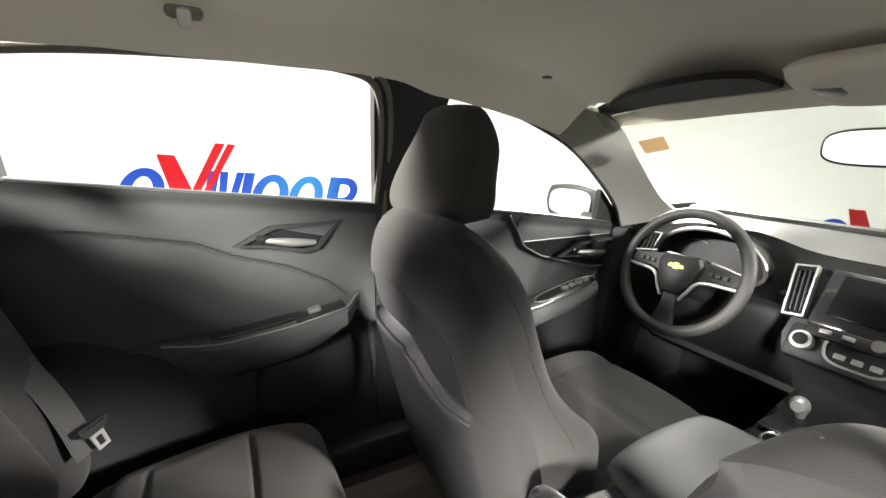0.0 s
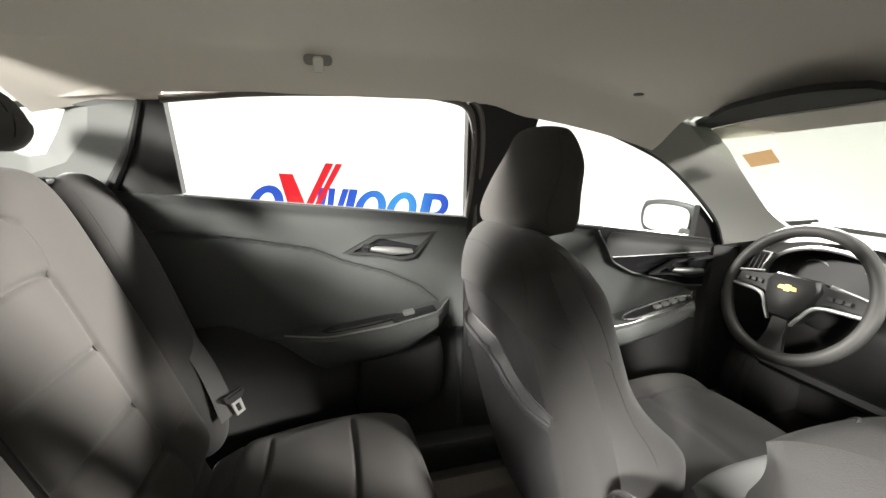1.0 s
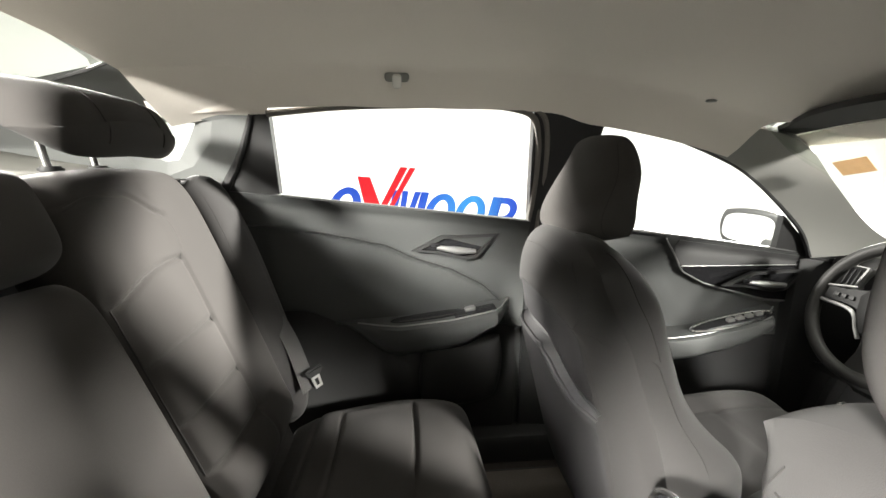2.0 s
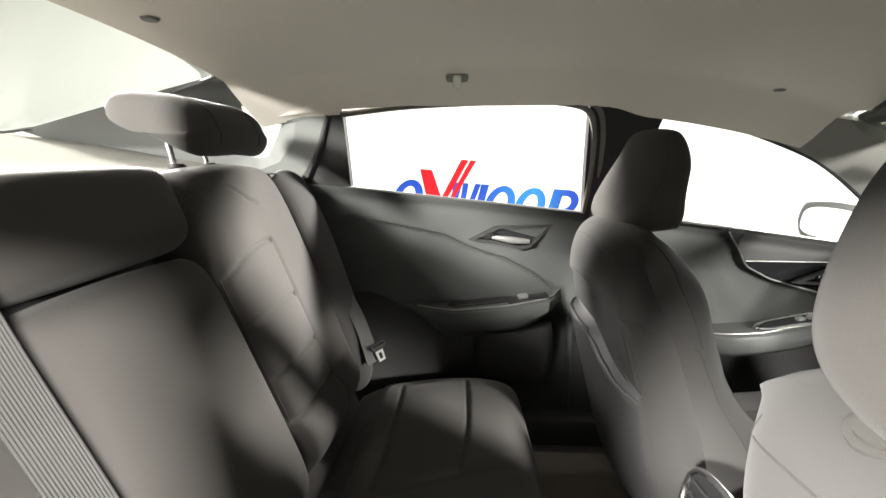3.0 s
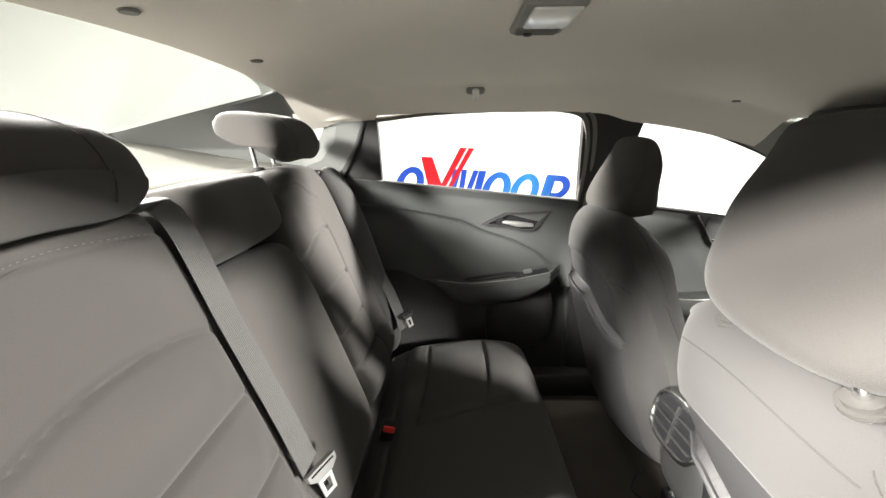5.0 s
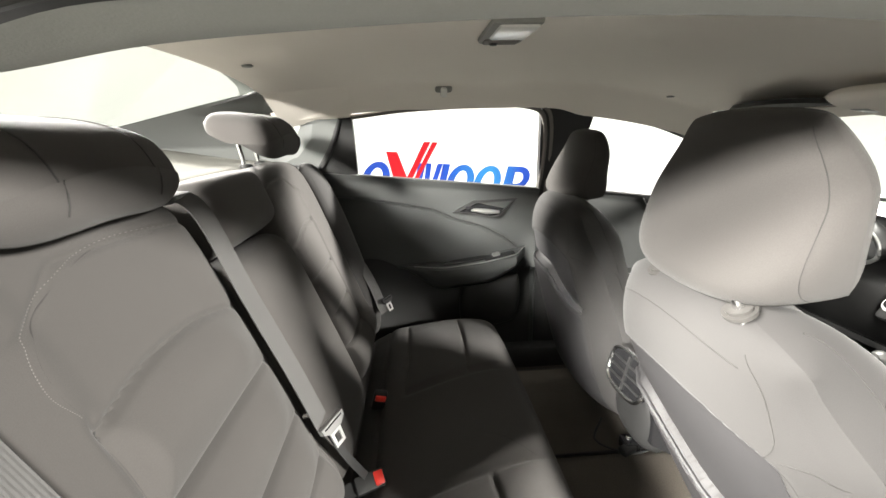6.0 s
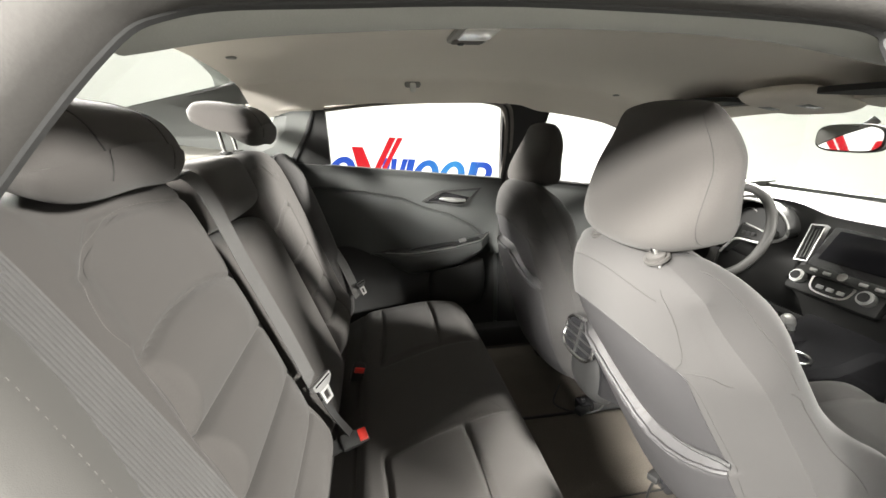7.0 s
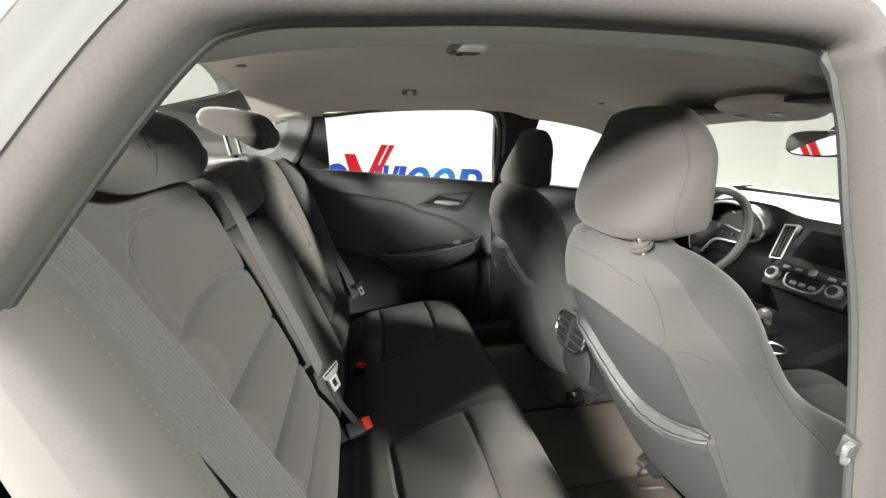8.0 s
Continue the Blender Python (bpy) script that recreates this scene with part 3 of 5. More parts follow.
# ---- seats ----
def seam(pad, points, parent, r=0.0018, side=1, sink=0.0012, material=None, n=28, label=""):
    """A sewn line on a cushion, through points of its own breadth and height (-1 to 1)."""
    line = [pad_point(pad, u, v, side, -sink) for u, v in spline([(u, v, 0) for u, v in points], n)[:, :2]]
    return part("seam", tube(line, r, 6), material or SEAM_SHADE, parent, label)


def stitches(pad, points, parent, n=30, side=1):
    """A broken line of short stitches."""
    line = spline([(u, v, 0) for u, v in points], 2 * n)[:, :2]
    bm = bmesh.new()
    for a, b in zip(line[::2], line[1::2]):
        p, q = np.array(pad_point(pad, *a, side, 0.0004)), np.array(pad_point(pad, *b, side, 0.0004))
        m = Matrix.Translation((p + q) / 2) @ Vector(q - p).to_track_quat("X", "Z").to_matrix().to_4x4()
        bmesh.ops.create_cube(bm, size=1, matrix=m @ Matrix.Diagonal((np.linalg.norm(q - p) * 0.7, 0.0007, 0.0006, 1)))
    return tagged(part("stitching", bm, THREAD, parent, "grey stitching", smooth=False), kind="stuff")


def front_seat(x, y, z, s, lean, head_at, head_lean, guide_at):
    """A front seat; x, y, z: the middle of its shoulder, s: 1 where the centre line lies towards +y; head_at, guide_at: the middle of the headrest and of its guides."""
    seat = thing("front_seat", "charcoal cloth front seat with a tall padded headrest", "seat", "front seats")
    a = radians(lean)
    up, out = np.array((-math.sin(a), 0, math.cos(a))), np.array((math.cos(a), 0, math.sin(a)))
    top = np.array((x, y, z))
    h = 0.355
    c = top - up * h

    def width(v):
        return 0.865 + 0.185 * step(1.0, 0.50, v) + 0.04 * step(0.4, -0.1, v)

    def front(u, v):
        wing = step(0.50, 0.88, abs(u))
        return 0.15 * wing * step(0.25, -0.425, v) - 0.012 * (1 - wing) + 0.025 * step(-0.15, 0.25, v) + 0.020 * wing * step(0.45, 0.75, v) + groove(abs(u) - 0.55, 0.008, 0.035) + groove(v + 0.15, 0.006, 0.02) * (1 - wing) + groove(v - 0.35, 0.006, 0.02) * (1 - wing)

    def lip(u):
        return 0.0 + 0.03 * step(-0.45, -0.84, u) + 0.40 * step(-0.20, 0.65, u) if s > 0 else 0.42 - 0.32 * step(-0.30, -0.95, u)

    arch = lambda u: 0.695 - 0.075 * abs(u / 0.82) ** 6

    def back(u, v):
        inside = step(0.94, 0.78, abs(u))
        pocket = 0.020 * step(lip(u) + 0.010, lip(u) - 0.025, v) * inside * (1 - step(-0.55, -1.0, v))
        panel = 0.009 * step(arch(u) + 0.018, arch(u) - 0.018, v) * inside
        return panel - pocket + 0.014 * math.exp(-((v - lip(u) - 0.026) / 0.020) ** 2) * inside

    pad = dict(centre=c, across=(0, 1, 0), up=up, out=out, w=0.2135, h=h, t=0.0845, corner=0.32, edge=4.0, soft=2.2, width=width, front=front, back=back,
               bend=lambda u, v: -0.02 * (1 - u * u) - 0.023 * u * u * step(-0.2, 1.0, v), tback=0.0894, narrow=0.80, crown=0.028)
    backrest = part("backrest", pillow(nu=96, nv=140, **pad), CLOTH_SIDE, seat, "charcoal cloth backrest with sewn panels and a map pocket")
    skin = np.array([[pad_point(pad, u, -0.96 + (arch(u) - 0.010 + 0.96) * q, -1, 0.0012) for q in np.linspace(0, 1, 70)] for u in np.linspace(-0.855, 0.855, 60)])
    part("back_panel", sheet(skin, out * 0.0008), SEAT_PANEL, backrest, "smooth dark lower back panel")
    span = np.linspace(-0.86, 0.80, 13)
    seam(pad, [(u, lip(u) - 0.014) for u in span], backrest, 0.0042, -1, -0.001, SEAT_PANEL, 60, "rolled cloth pocket edge")
    # Black cord imitates the shade inside the pocket's mouth.
    seam(pad, [(u, lip(u) + 0.012) for u in span], backrest, 0.0070, -1, 0.0015, RUBBER, 60, "black cord for the shade in the pocket opening")
    seam(pad, [(u, arch(u)) for u in np.linspace(-0.82, 0.82, 17)], backrest, 0.0010, -1, 0.0006, n=60)
    seam(pad, [(u, 0.93) for u in np.linspace(-0.80, 0.80, 13)], backrest, 0.0012, -1, 0.0004)
    for k in (-1, 1):
        seam(pad, [(k * 0.82, arch(0.82)), (k * 0.88, 0.52), (k * 0.89, 0.27), (k * 0.89, 0.05), (k * 0.87, -0.4), (k * 0.84, -0.85)], backrest, 0.0009, -1, 0.0006, n=50)
        seam(pad, [(k * 0.80, 0.97), (k * 0.89, 0.92), (k * 0.915, 0.84), (k * 0.89, 0.70), (k * 0.82, 0.62)], backrest, 0.0009, -1, 0.0004)
        side = [pad_point(pad, k * u, v, q, -0.0004) for u, v, q in ((0.83, 0.62, -1), (0.90, 0.63, -1), (0.955, 0.62, -1), (0.985, 0.57, -1), (0.985, 0.47, 1), (0.972, 0.32, 1), (0.965, 0.10, 1), (0.965, -0.2, 1), (0.965, -0.6, 1))]
        part("seam", tube(side, 0.0010, 6, 50), SEAM_SHADE, backrest)
        seam(pad, [(k * 0.80, 0.985), (k * 0.90, 0.93), (k * 0.955, 0.80), (k * 0.965, 0.62), (k * 0.965, 0.45)], backrest, 0.0012, 1, 0.0004)
        seam(pad, [(k * 0.56, v) for v in np.linspace(-0.9, 0.9, 9)], backrest, 0.0014, 1, 0.001)
    # headrest, leaning forward over its two posts
    hc = np.array(head_at)
    b = radians(head_lean)
    hup, hout = np.array((-math.sin(b), 0, math.cos(b))), np.array((math.cos(b), 0, math.sin(b)))
    hw = lambda v: 1.0 - 0.24 * step(0.127, 1.0, v)
    hpad = dict(centre=hc, across=(0, 1, 0), up=hup, out=hout, w=0.141, h=0.097, t=0.034, corner=0.48, edge=4.6, soft=2.1, width=hw, front=None,
                back=lambda u, v: -0.060 * step(0.8, -0.8, v), bend=lambda u, v: 0.0163 * u * u + 0.040 * step(-0.5, 1.0, v), tback=0.0325)
    head = part("headrest", pillow(nu=60, nv=60, **hpad), CLOTH, seat, "padded cloth headrest")
    for k in (-1, 1):
        seam(hpad, [(k * 0.93, v) for v in np.linspace(-0.9, 0.9, 9)], head, 0.0007, -1, 0.0004)
        base = np.array((guide_at[0], guide_at[1] + 0.0735 * k, guide_at[2]))
        part("post", tube([base - hup * 0.03, base + hup * 0.016], 0.006, 12), CHROME, head, "chrome headrest post")
        part("guide", disc(0.0175, 0.012, Matrix.Translation(base - hup * 0.002) @ pose(0, 0, 0, 0, -lean, 0), 24, 0.004), SEAL_GREY, seat, "grey plastic post guide")
        part("guide_button", rbox((0.012, 0.014, 0.008), 0.003, Matrix.Translation(base + np.array((0.0, 0.013, 0.007))) @ pose(0, 0, 0, 0, -lean, 0)), SEAL_GREY, seat)
    # cushion
    base = c - up * h
    cc = np.array((base[0] + 0.27, y, 0.425))
    cpad = dict(centre=cc, across=(0, 1, 0), up=(1, 0, 0.12), out=(-0.12, 0, 1), w=0.255, h=0.29, t=0.075, corner=0.4, edge=5, soft=2.2, width=None,
                front=lambda u, v: 0.035 * step(0.55, 0.85, abs(u)) - 0.012 + groove(abs(u) - 0.60, 0.008, 0.03) + groove(v - 0.25, 0.006, 0.03) * step(0.62, 0.58, abs(u)))
    cu = part("cushion", pillow(nu=56, nv=48, **cpad), CLOTH_SIDE, seat, "charcoal cloth seat cushion")
    for k in (-1, 1):
        seam(cpad, [(k * 0.60, v) for v in np.linspace(-0.9, 0.9, 7)], cu, 0.0014)
    for k in (-1, 1):
        rail = part("rail", rbox((0.46, 0.04, 0.035), 0.006, pose(cc[0] - 0.02, y + 0.19 * k, 0.272)), TRIM_DARK, seat, "black seat rail")
        part("rail_cap", rbox((0.05, 0.05, 0.04), 0.008, pose(cc[0] - 0.27, y + 0.19 * k, 0.272)), GLOSS_BLACK, rail)
        part("bolt", disc(0.009, 0.012, pose(cc[0] - 0.275, y + 0.19 * k, 0.297), 12), CHROME, rail)
    part("recliner_cover", rbox((0.32, 0.03, 0.12), 0.012, pose(base[0] + 0.15, y - 0.262 * s, 0.42, 0, 8, 0)), TRIM_DARK, seat, "black plastic side cover")
    part("cable", tube([(base[0] - 0.05, y + 0.10 * s, 0.30), (base[0] - 0.09, y + 0.15 * s, 0.262), (base[0] - 0.03, y + 0.21 * s, 0.262), (base[0] + 0.03, y + 0.235 * s, 0.285), (base[0] + 0.08, y + 0.20 * s, 0.31)], 0.0035, 6, 24), RUBBER, seat, "black cable below the seat")
    part("connector", rbox((0.05, 0.03, 0.022), 0.005, pose(base[0] - 0.02, y + 0.215 * s, 0.275, 0, 0, 25)), TRIM_DARK, seat, "black cable connector")
    part("seat_frame", rbox((0.44, 0.40, 0.11), 0.02, pose(cc[0], y, 0.355)), TRIM_DARK, seat, "black steel seat frame")
    return seat


tagged(front_seat(0.2185, -0.3547, 1.027, 1, 27.4, (0.226, -0.374, 1.1123), 23.4, (0.197, -0.383, 1.012)), "charcoal cloth passenger seat with a tall headrest and map pocket")
tagged(front_seat(0.2993, 0.3646, 1.029, -1, 14.5, (0.3432, 0.398, 1.0934), 15.4, (0.290, 0.369, 1.003)), "charcoal cloth driver seat with a tall headrest")

# rear bench
bench = thing("rear_bench", "charcoal cloth rear bench with a split backrest", "seat")
RA = radians(20)
R_UP, R_OUT = np.array((-math.sin(RA), 0, math.cos(RA))), np.array((math.cos(RA), 0, math.sin(RA)))
BACK_C = np.array((-0.472, 0.0, 0.80))


def bulge(v, lo, hi):
    f = (v - lo) / (hi - lo)
    return math.sin(math.pi * f) if 0 < f < 1 else 0.0


def outer_back(s, w, y, edge):
    """An outer seat back: a plain border, a padded inset with an arched top and two cross seams. s: 1 on the driver's side."""
    lo, hi = edge
    arch = lambda k: 0.425 - 0.10 * ((k - 0.15) / 0.8) ** 2
    cross = (0.03, -0.31)

    def inside(k):
        return step(lo - 0.04, lo + 0.10, k) * step(hi + 0.02, hi - 0.40, k)

    def front(u, v):
        k = -u * s
        q = inside(k)
        g = (-0.005 if s < 0 else -0.001) * q + (0.024 if s < 0 else 0.002) * q * (bulge(v, cross[0], arch(k)) + bulge(v, cross[1], cross[0]) + bulge(v, -0.60, cross[1]))
        for line in (arch(k), cross[0], cross[1], -0.60):
            g += groove(v - line, 0.007, 0.016) * step(lo - 0.02, lo + 0.03, k) * step(hi + 0.02, hi - 0.05, k)
        for line in (lo, hi):
            g += groove(k - line, 0.008 if s < 0 else 0.004, 0.030) * step(0.45, 0.36, v)
        g += 0.022 * bulge(v, -1.05, -0.60) * step(-0.9, -0.6, k)
        g += groove(v - rim(k), 0.005, 0.016) * step(lo - 0.12, lo, k)
        return g + 0.004 * step(0.62, 0.98, abs(k))

    rim = lambda k: 0.82 - 0.14 * step(lo + 0.35, lo - 0.05, k)
    pad = dict(centre=BACK_C + np.array((0, y, 0)), across=(0, 1, 0), up=R_UP, out=R_OUT, w=w, h=0.345, t=0.075, corner=0.16, edge=8.0, soft=2.2, width=None, front=front)
    sb = part("backrest", pillow(nu=130, nv=240, **pad), CLOTH, bench, "charcoal cloth outer backrest with sewn cross seams")
    on = lambda k: -k * s
    # Black tubes put the shade of the sewn grooves into colour.
    seam(pad, [(on(k), arch(k)) for k in np.linspace(lo, hi, 11)], sb, 0.0016, material=RUBBER, n=50)
    for q in cross:
        seam(pad, [(on(k), q) for k in np.linspace(lo, hi, 7)], sb, 0.0016, material=RUBBER)
    for k in (lo, hi):
        seam(pad, [(on(k), v) for v in np.linspace(-0.6, arch(k), 9)], sb, 0.0018)
    seam(pad, [(on(k), v) for k, v in ((lo, arch(lo)), (lo - 0.05, 0.54), (lo + 0.02, 0.67), (lo + 0.25, 0.76), (lo + 0.67, 0.82), (0.9, 0.80))], sb, 0.0013, n=60)
    stitches(pad, [(on(k), v) for k, v in ((lo - 0.035, 0.43), (lo - 0.085, 0.54), (lo - 0.02, 0.68), (lo + 0.23, 0.775), (lo + 0.65, 0.835), (0.88, 0.815))], sb, 80)
    return sb


outer_back(1, 0.205, 0.405, (-0.04, 0.93))
outer_back(-1, 0.235, -0.375, (-0.50, 0.84))
for s in (1, -1):
    bpad = dict(centre=BACK_C + np.array((0.055, 0.645 * s, -0.02)), across=(0.35, 1 * s, 0.0), up=R_UP + np.array((0.06, 0, 0)), out=R_OUT + np.array((0, -0.30 * s, 0)), w=0.075, h=0.345, t=0.055, corner=0.4, edge=3.0, soft=2.0)
    # Light falling on the doorway bolster is put into its paler cloth.
    bo = part("side_bolster", pillow(nu=28, nv=60, **bpad), BOLSTER_LIT if s < 0 else CLOTH_SIDE, bench, "grey side bolster with a stitched edge")
    stitches(bpad, [(0.35, v) for v in np.linspace(-0.9, 0.85, 7)], bo, 64)
    seam(bpad, [(-0.55, v) for v in np.linspace(-0.9, 0.9, 7)], bo, 0.0014)
mpad = dict(centre=BACK_C + np.array((-0.004, 0.038, 0)) - R_UP * 0.085, across=(0, 1, 0), up=R_UP, out=R_OUT, w=0.172, h=0.268, t=0.075, corner=0.10, edge=9.0, soft=2.2, front=lambda u, v: 0.008 * (1 - u * u) + groove(abs(u) - 0.9, 0.004, 0.02))
part("centre_backrest", pillow(nu=40, nv=60, **mpad), CLOTH, bench, "folding centre armrest, stowed upright")
tpad = dict(centre=BACK_C + np.array((-0.004, 0.038, 0)) + R_UP * 0.264, across=(0, 1, 0), up=R_UP, out=R_OUT, w=0.172, h=0.076, t=0.092, corner=0.16, edge=5.0, soft=2.2)
part("centre_pad", pillow(nu=40, nv=30, **tpad), CLOTH, bench, "padded centre backrest top")


def rear_headrest(y, x=-0.545, z=1.178):
    """A low headrest, hooked over the backrest's front edge."""
    prof = spline([(-0.092, 0.056, 0), (-0.070, 0.074, 0), (0.0, 0.068, 0), (0.045, 0.048, 0), (0.068, 0.006, 0), (0.070, -0.040, 0), (0.052, -0.070, 0), (0.025, -0.056, 0), (0.0, -0.014, 0), (-0.040, 0.014, 0), (-0.085, 0.030, 0), (-0.092, 0.056, 0)], 41)[:-1, :2]
    rings = []
    for q in np.linspace(-1, 1, 35):
        u = math.sin(q * math.pi / 2)
        e = max(0.0, 1 - abs(u) ** 7.0) ** 0.40
        arch_ = 0.030 * (1 - u * u)
        rings.append([(x + 0.004 * math.cos(u) + px * (0.25 + 0.75 * e) - 0.010 * u * u, y + 0.168 * u, z + (pz * (max(0.0, 1 - abs(u) ** 3) ** 0.6 if pz < 0 else 1.0) + (arch_ if pz < 0 else 0)) * (0.10 + 0.90 * e) - 0.004 * u * u) for px, pz in prof])
    head = part("headrest", loft(rings), CLOTH, bench, "low padded rear headrest hooked over the backrest")
    for k in (-1, 1):
        i = 17 + 5 * k
        part("seam", tube([np.array(r_) * 1.0 + np.array((0.0006, 0, 0.0004)) for r_ in rings[i][3:20]], 0.0011, 6), SEAM_SHADE, head)
        part("post", tube([(x - 0.035, y + 0.054 * k, 1.09), (x - 0.050, y + 0.054 * k, 1.19)], 0.006, 12), CHROME, head, "chrome headrest post")
        part("guide", disc(0.017, 0.010, pose(x - 0.037, y + 0.054 * k, 1.128), 18, 0.003), TRIM_DARK, bench, "black post guide")


rear_headrest(0.365, -0.545, 1.190)
rear_headrest(-0.362, -0.535, 1.158)
part("backrest_top", sheet(between([[(-0.585, -0.62, 1.100), (-0.585, 0.62, 1.100)], [(-0.62, -0.62, 1.121), (-0.62, 0.62, 1.121)], [(-0.68, -0.62, 1.124), (-0.68, 0.62, 1.124)]], 20, 8), (0, 0, -0.03)), SHELF, bench, "grey top of the backrest")


def panel_edge(s, v):
    """The inner edge of an outer seat's sewn panel."""
    return 0.19 + 0.06 * v if s > 0 else 0.17 - 0.06 * v


def cushion_relief(u, v):
    y = u * 0.66
    s = 1 if y > 0 else -1
    d = abs(y) - panel_edge(s, v)
    on = step(0.0, 0.02, d) * step(0.60, 0.56, abs(y))
    g = groove(d, 0.006, 0.012) * step(-0.50, -0.42, v) * step(0.86, 0.70, v)
    for line in (0.30, -0.45):
        g += groove(v - line - 0.05 * math.sin(d * 6), 0.007, 0.020) * on
    g += 0.007 * on * (bulge(v, -0.45, 0.30) + bulge(v, 0.30, 1.0))
    g += groove(v + 0.70, 0.008, 0.030)
    g += 0.016 * step(0.80, 0.95, abs(u))
    return g + 0.040 * step(-0.9, 0.5, v) - 0.022 - 0.035 * step(-0.55, -0.95, v)


upad = dict(centre=(-0.085, 0, 0.415), across=(0, 1, 0), up=(1, 0, 0.0), out=(0, 0, 1), w=0.665, h=0.245, t=0.105, corner=0.14, edge=7.0, soft=2.4, width=None, front=cushion_relief)
cush = part("cushion", pillow(nu=220, nv=120, **upad), CLOTH, bench, "long charcoal cloth bench cushion with sewn seams")
for s in (1, -1):
    seam(upad, [(s * panel_edge(s, v) / 0.66, v) for v in np.linspace(-0.45, 0.84, 9)], cush, 0.0011)
    for line in (0.30, -0.45):
        seam(upad, [(s * (panel_edge(s, line) + d) / 0.66, line + 0.05 * math.sin(d * 6)) for d in np.linspace(0.005, 0.36, 9)], cush, 0.0011)
seam(upad, [(-0.05, 0.25), (-0.10, 0.50), (-0.16, 0.66), (-0.19, 0.76)], cush, 0.0014)
part("cushion_base", rbox((0.42, 1.28, 0.20), 0.02, pose(-0.11, 0, 0.29)), CARPET, bench)
part("backrest_foot", rbox((0.10, 1.20, 0.16), 0.03, pose(-0.36, 0, 0.43, 0, -20, 0)), CLOTH, bench)


# ---- seat belts ----
def axes(at, along, face):
    """A pose at a point with its y along the belt and its z towards face."""
    y, z = Vector(along).normalized(), Vector(face)
    z = (z - y * z.dot(y)).normalized()
    x = y.cross(z)
    m = Matrix((x, y, z)).transposed().to_4x4()
    m.translation = at
    return m


def tongue(at, along, face, parent, bar):
    m = axes(at, along, face)
    grip = [(-0.031, 0.007), (0.031, 0.007), (0.030, -0.004), (0.016, -0.013), (-0.016, -0.013), (-0.030, -0.004)]
    part("tongue_grip", plate(grip[::-1], 0.010, m), bar, parent, "belt tongue grip", smooth=False)
    part("tongue_slot", rbox((0.050, 0.003, 0.003), 0.001, m @ pose(0, 0.002, 0.010)), GLOSS_BLACK, parent)
    out = [(-0.013, -0.044), (0.013, -0.044), (0.015, -0.01), (-0.015, -0.01)]
    hole = [(-0.007, -0.038), (0.007, -0.038), (0.008, -0.020), (-0.008, -0.020)]
    part("tongue", plate(out, 0.003, m @ pose(0, 0, 0.004), hole), STEEL, parent, "polished steel belt tongue", smooth=False)


def belt(name, points, side, tongue_at=None, along=(0, 0, 1), label=""):
    b = thing(name, label, "seat belt", "rear seat belts")
    part("webbing", ribbon(points, side, 0.048), WEBBING, b, "ribbed grey webbing")
    part("belt_guide", rbox((0.05, 0.07, 0.012), 0.005, Matrix.Translation(points[0]) @ pose(0, 0, -0.004)), TRIM_DARK, b, "black belt guide")
    if tongue_at is not None:
        tongue(tongue_at, along, (0.7, -0.35, 0.45), b, SILVER if tongue_at[1] < 0 else TRIM_DARK)
    return b


mb = belt("seat_belt", [(-0.515, -0.195, 1.122), (-0.470, -0.192, 1.100), (-0.419, -0.187, 0.953), (-0.365, -0.183, 0.804), (-0.331, -0.179, 0.698)], ((0, 1, 0.15), (0.1, 1, 0.1)), (-0.318, -0.178, 0.692), (-0.35, 0.1, 1.0), "grey webbing belt hanging from the shelf over the backrest")
part("webbing", ribbon([(-0.325, -0.178, 0.685), (-0.300, -0.155, 0.60), (-0.262, -0.125, 0.505)], ((0.1, 1, 0.1), (0.6, 0.8, 0)), 0.018), RUBBER, mb, "twisted black lower webbing")
belt("seat_belt", [(-0.545, 0.615, 1.10), (-0.44, 0.645, 0.90), (-0.33, 0.64, 0.70), (-0.27, 0.60, 0.56)], ((0.3, 1, 0.1), (0.5, 0.8, 0.1)), (-0.266, 0.612, 0.605), (-0.4, 0.25, 1.0), "grey webbing belt along the bolster by the closed rear door")
belt("seat_belt", [(-0.53, -0.60, 1.125), (-0.479, -0.605, 1.076), (-0.325, -0.615, 0.785), (-0.20, -0.64, 0.52)], ((0.65, 0.58, 0.35), (0.65, 0.58, 0.35)), None, (0, 0, 1), "grey ribbed webbing belt beside the open doorway")


def buckle(at, along):
    b = thing("belt_buckle", "black belt buckle with a red release button on the bench", "belt buckle", "belt buckles")
    m = axes(at, along, (0.25, -0.55, 0.8))
    part("housing", rbox((0.036, 0.062, 0.024), 0.006, m), TRIM_DARK, b, "black buckle housing")
    part("release_button", rbox((0.028, 0.020, 0.012), 0.003, m @ pose(0, 0.019, 0.009)), RED, b, "red release button")
    part("strap", ribbon([m @ Vector((0, -0.03, 0)), m @ Vector((0, -0.07, -0.02)), m @ Vector((0, -0.11, -0.06))], (m.to_3x3() @ Vector((1, 0, 0)), m.to_3x3() @ Vector((1, 0, 0))), 0.03, n=8), TRIM_DARK, b)
    return b


buckle((-0.262, 0.143, 0.508), (0.25, -0.25, 0.9))
buckle((-0.262, -0.130, 0.505), (0.9, 0.30, 0.1))


# ---- doors on the driver's side ----
def door_top(x):
    return 1.019 - 0.105 * x if x < 0.4 else 0.985 - 0.135 * (x - 0.4)


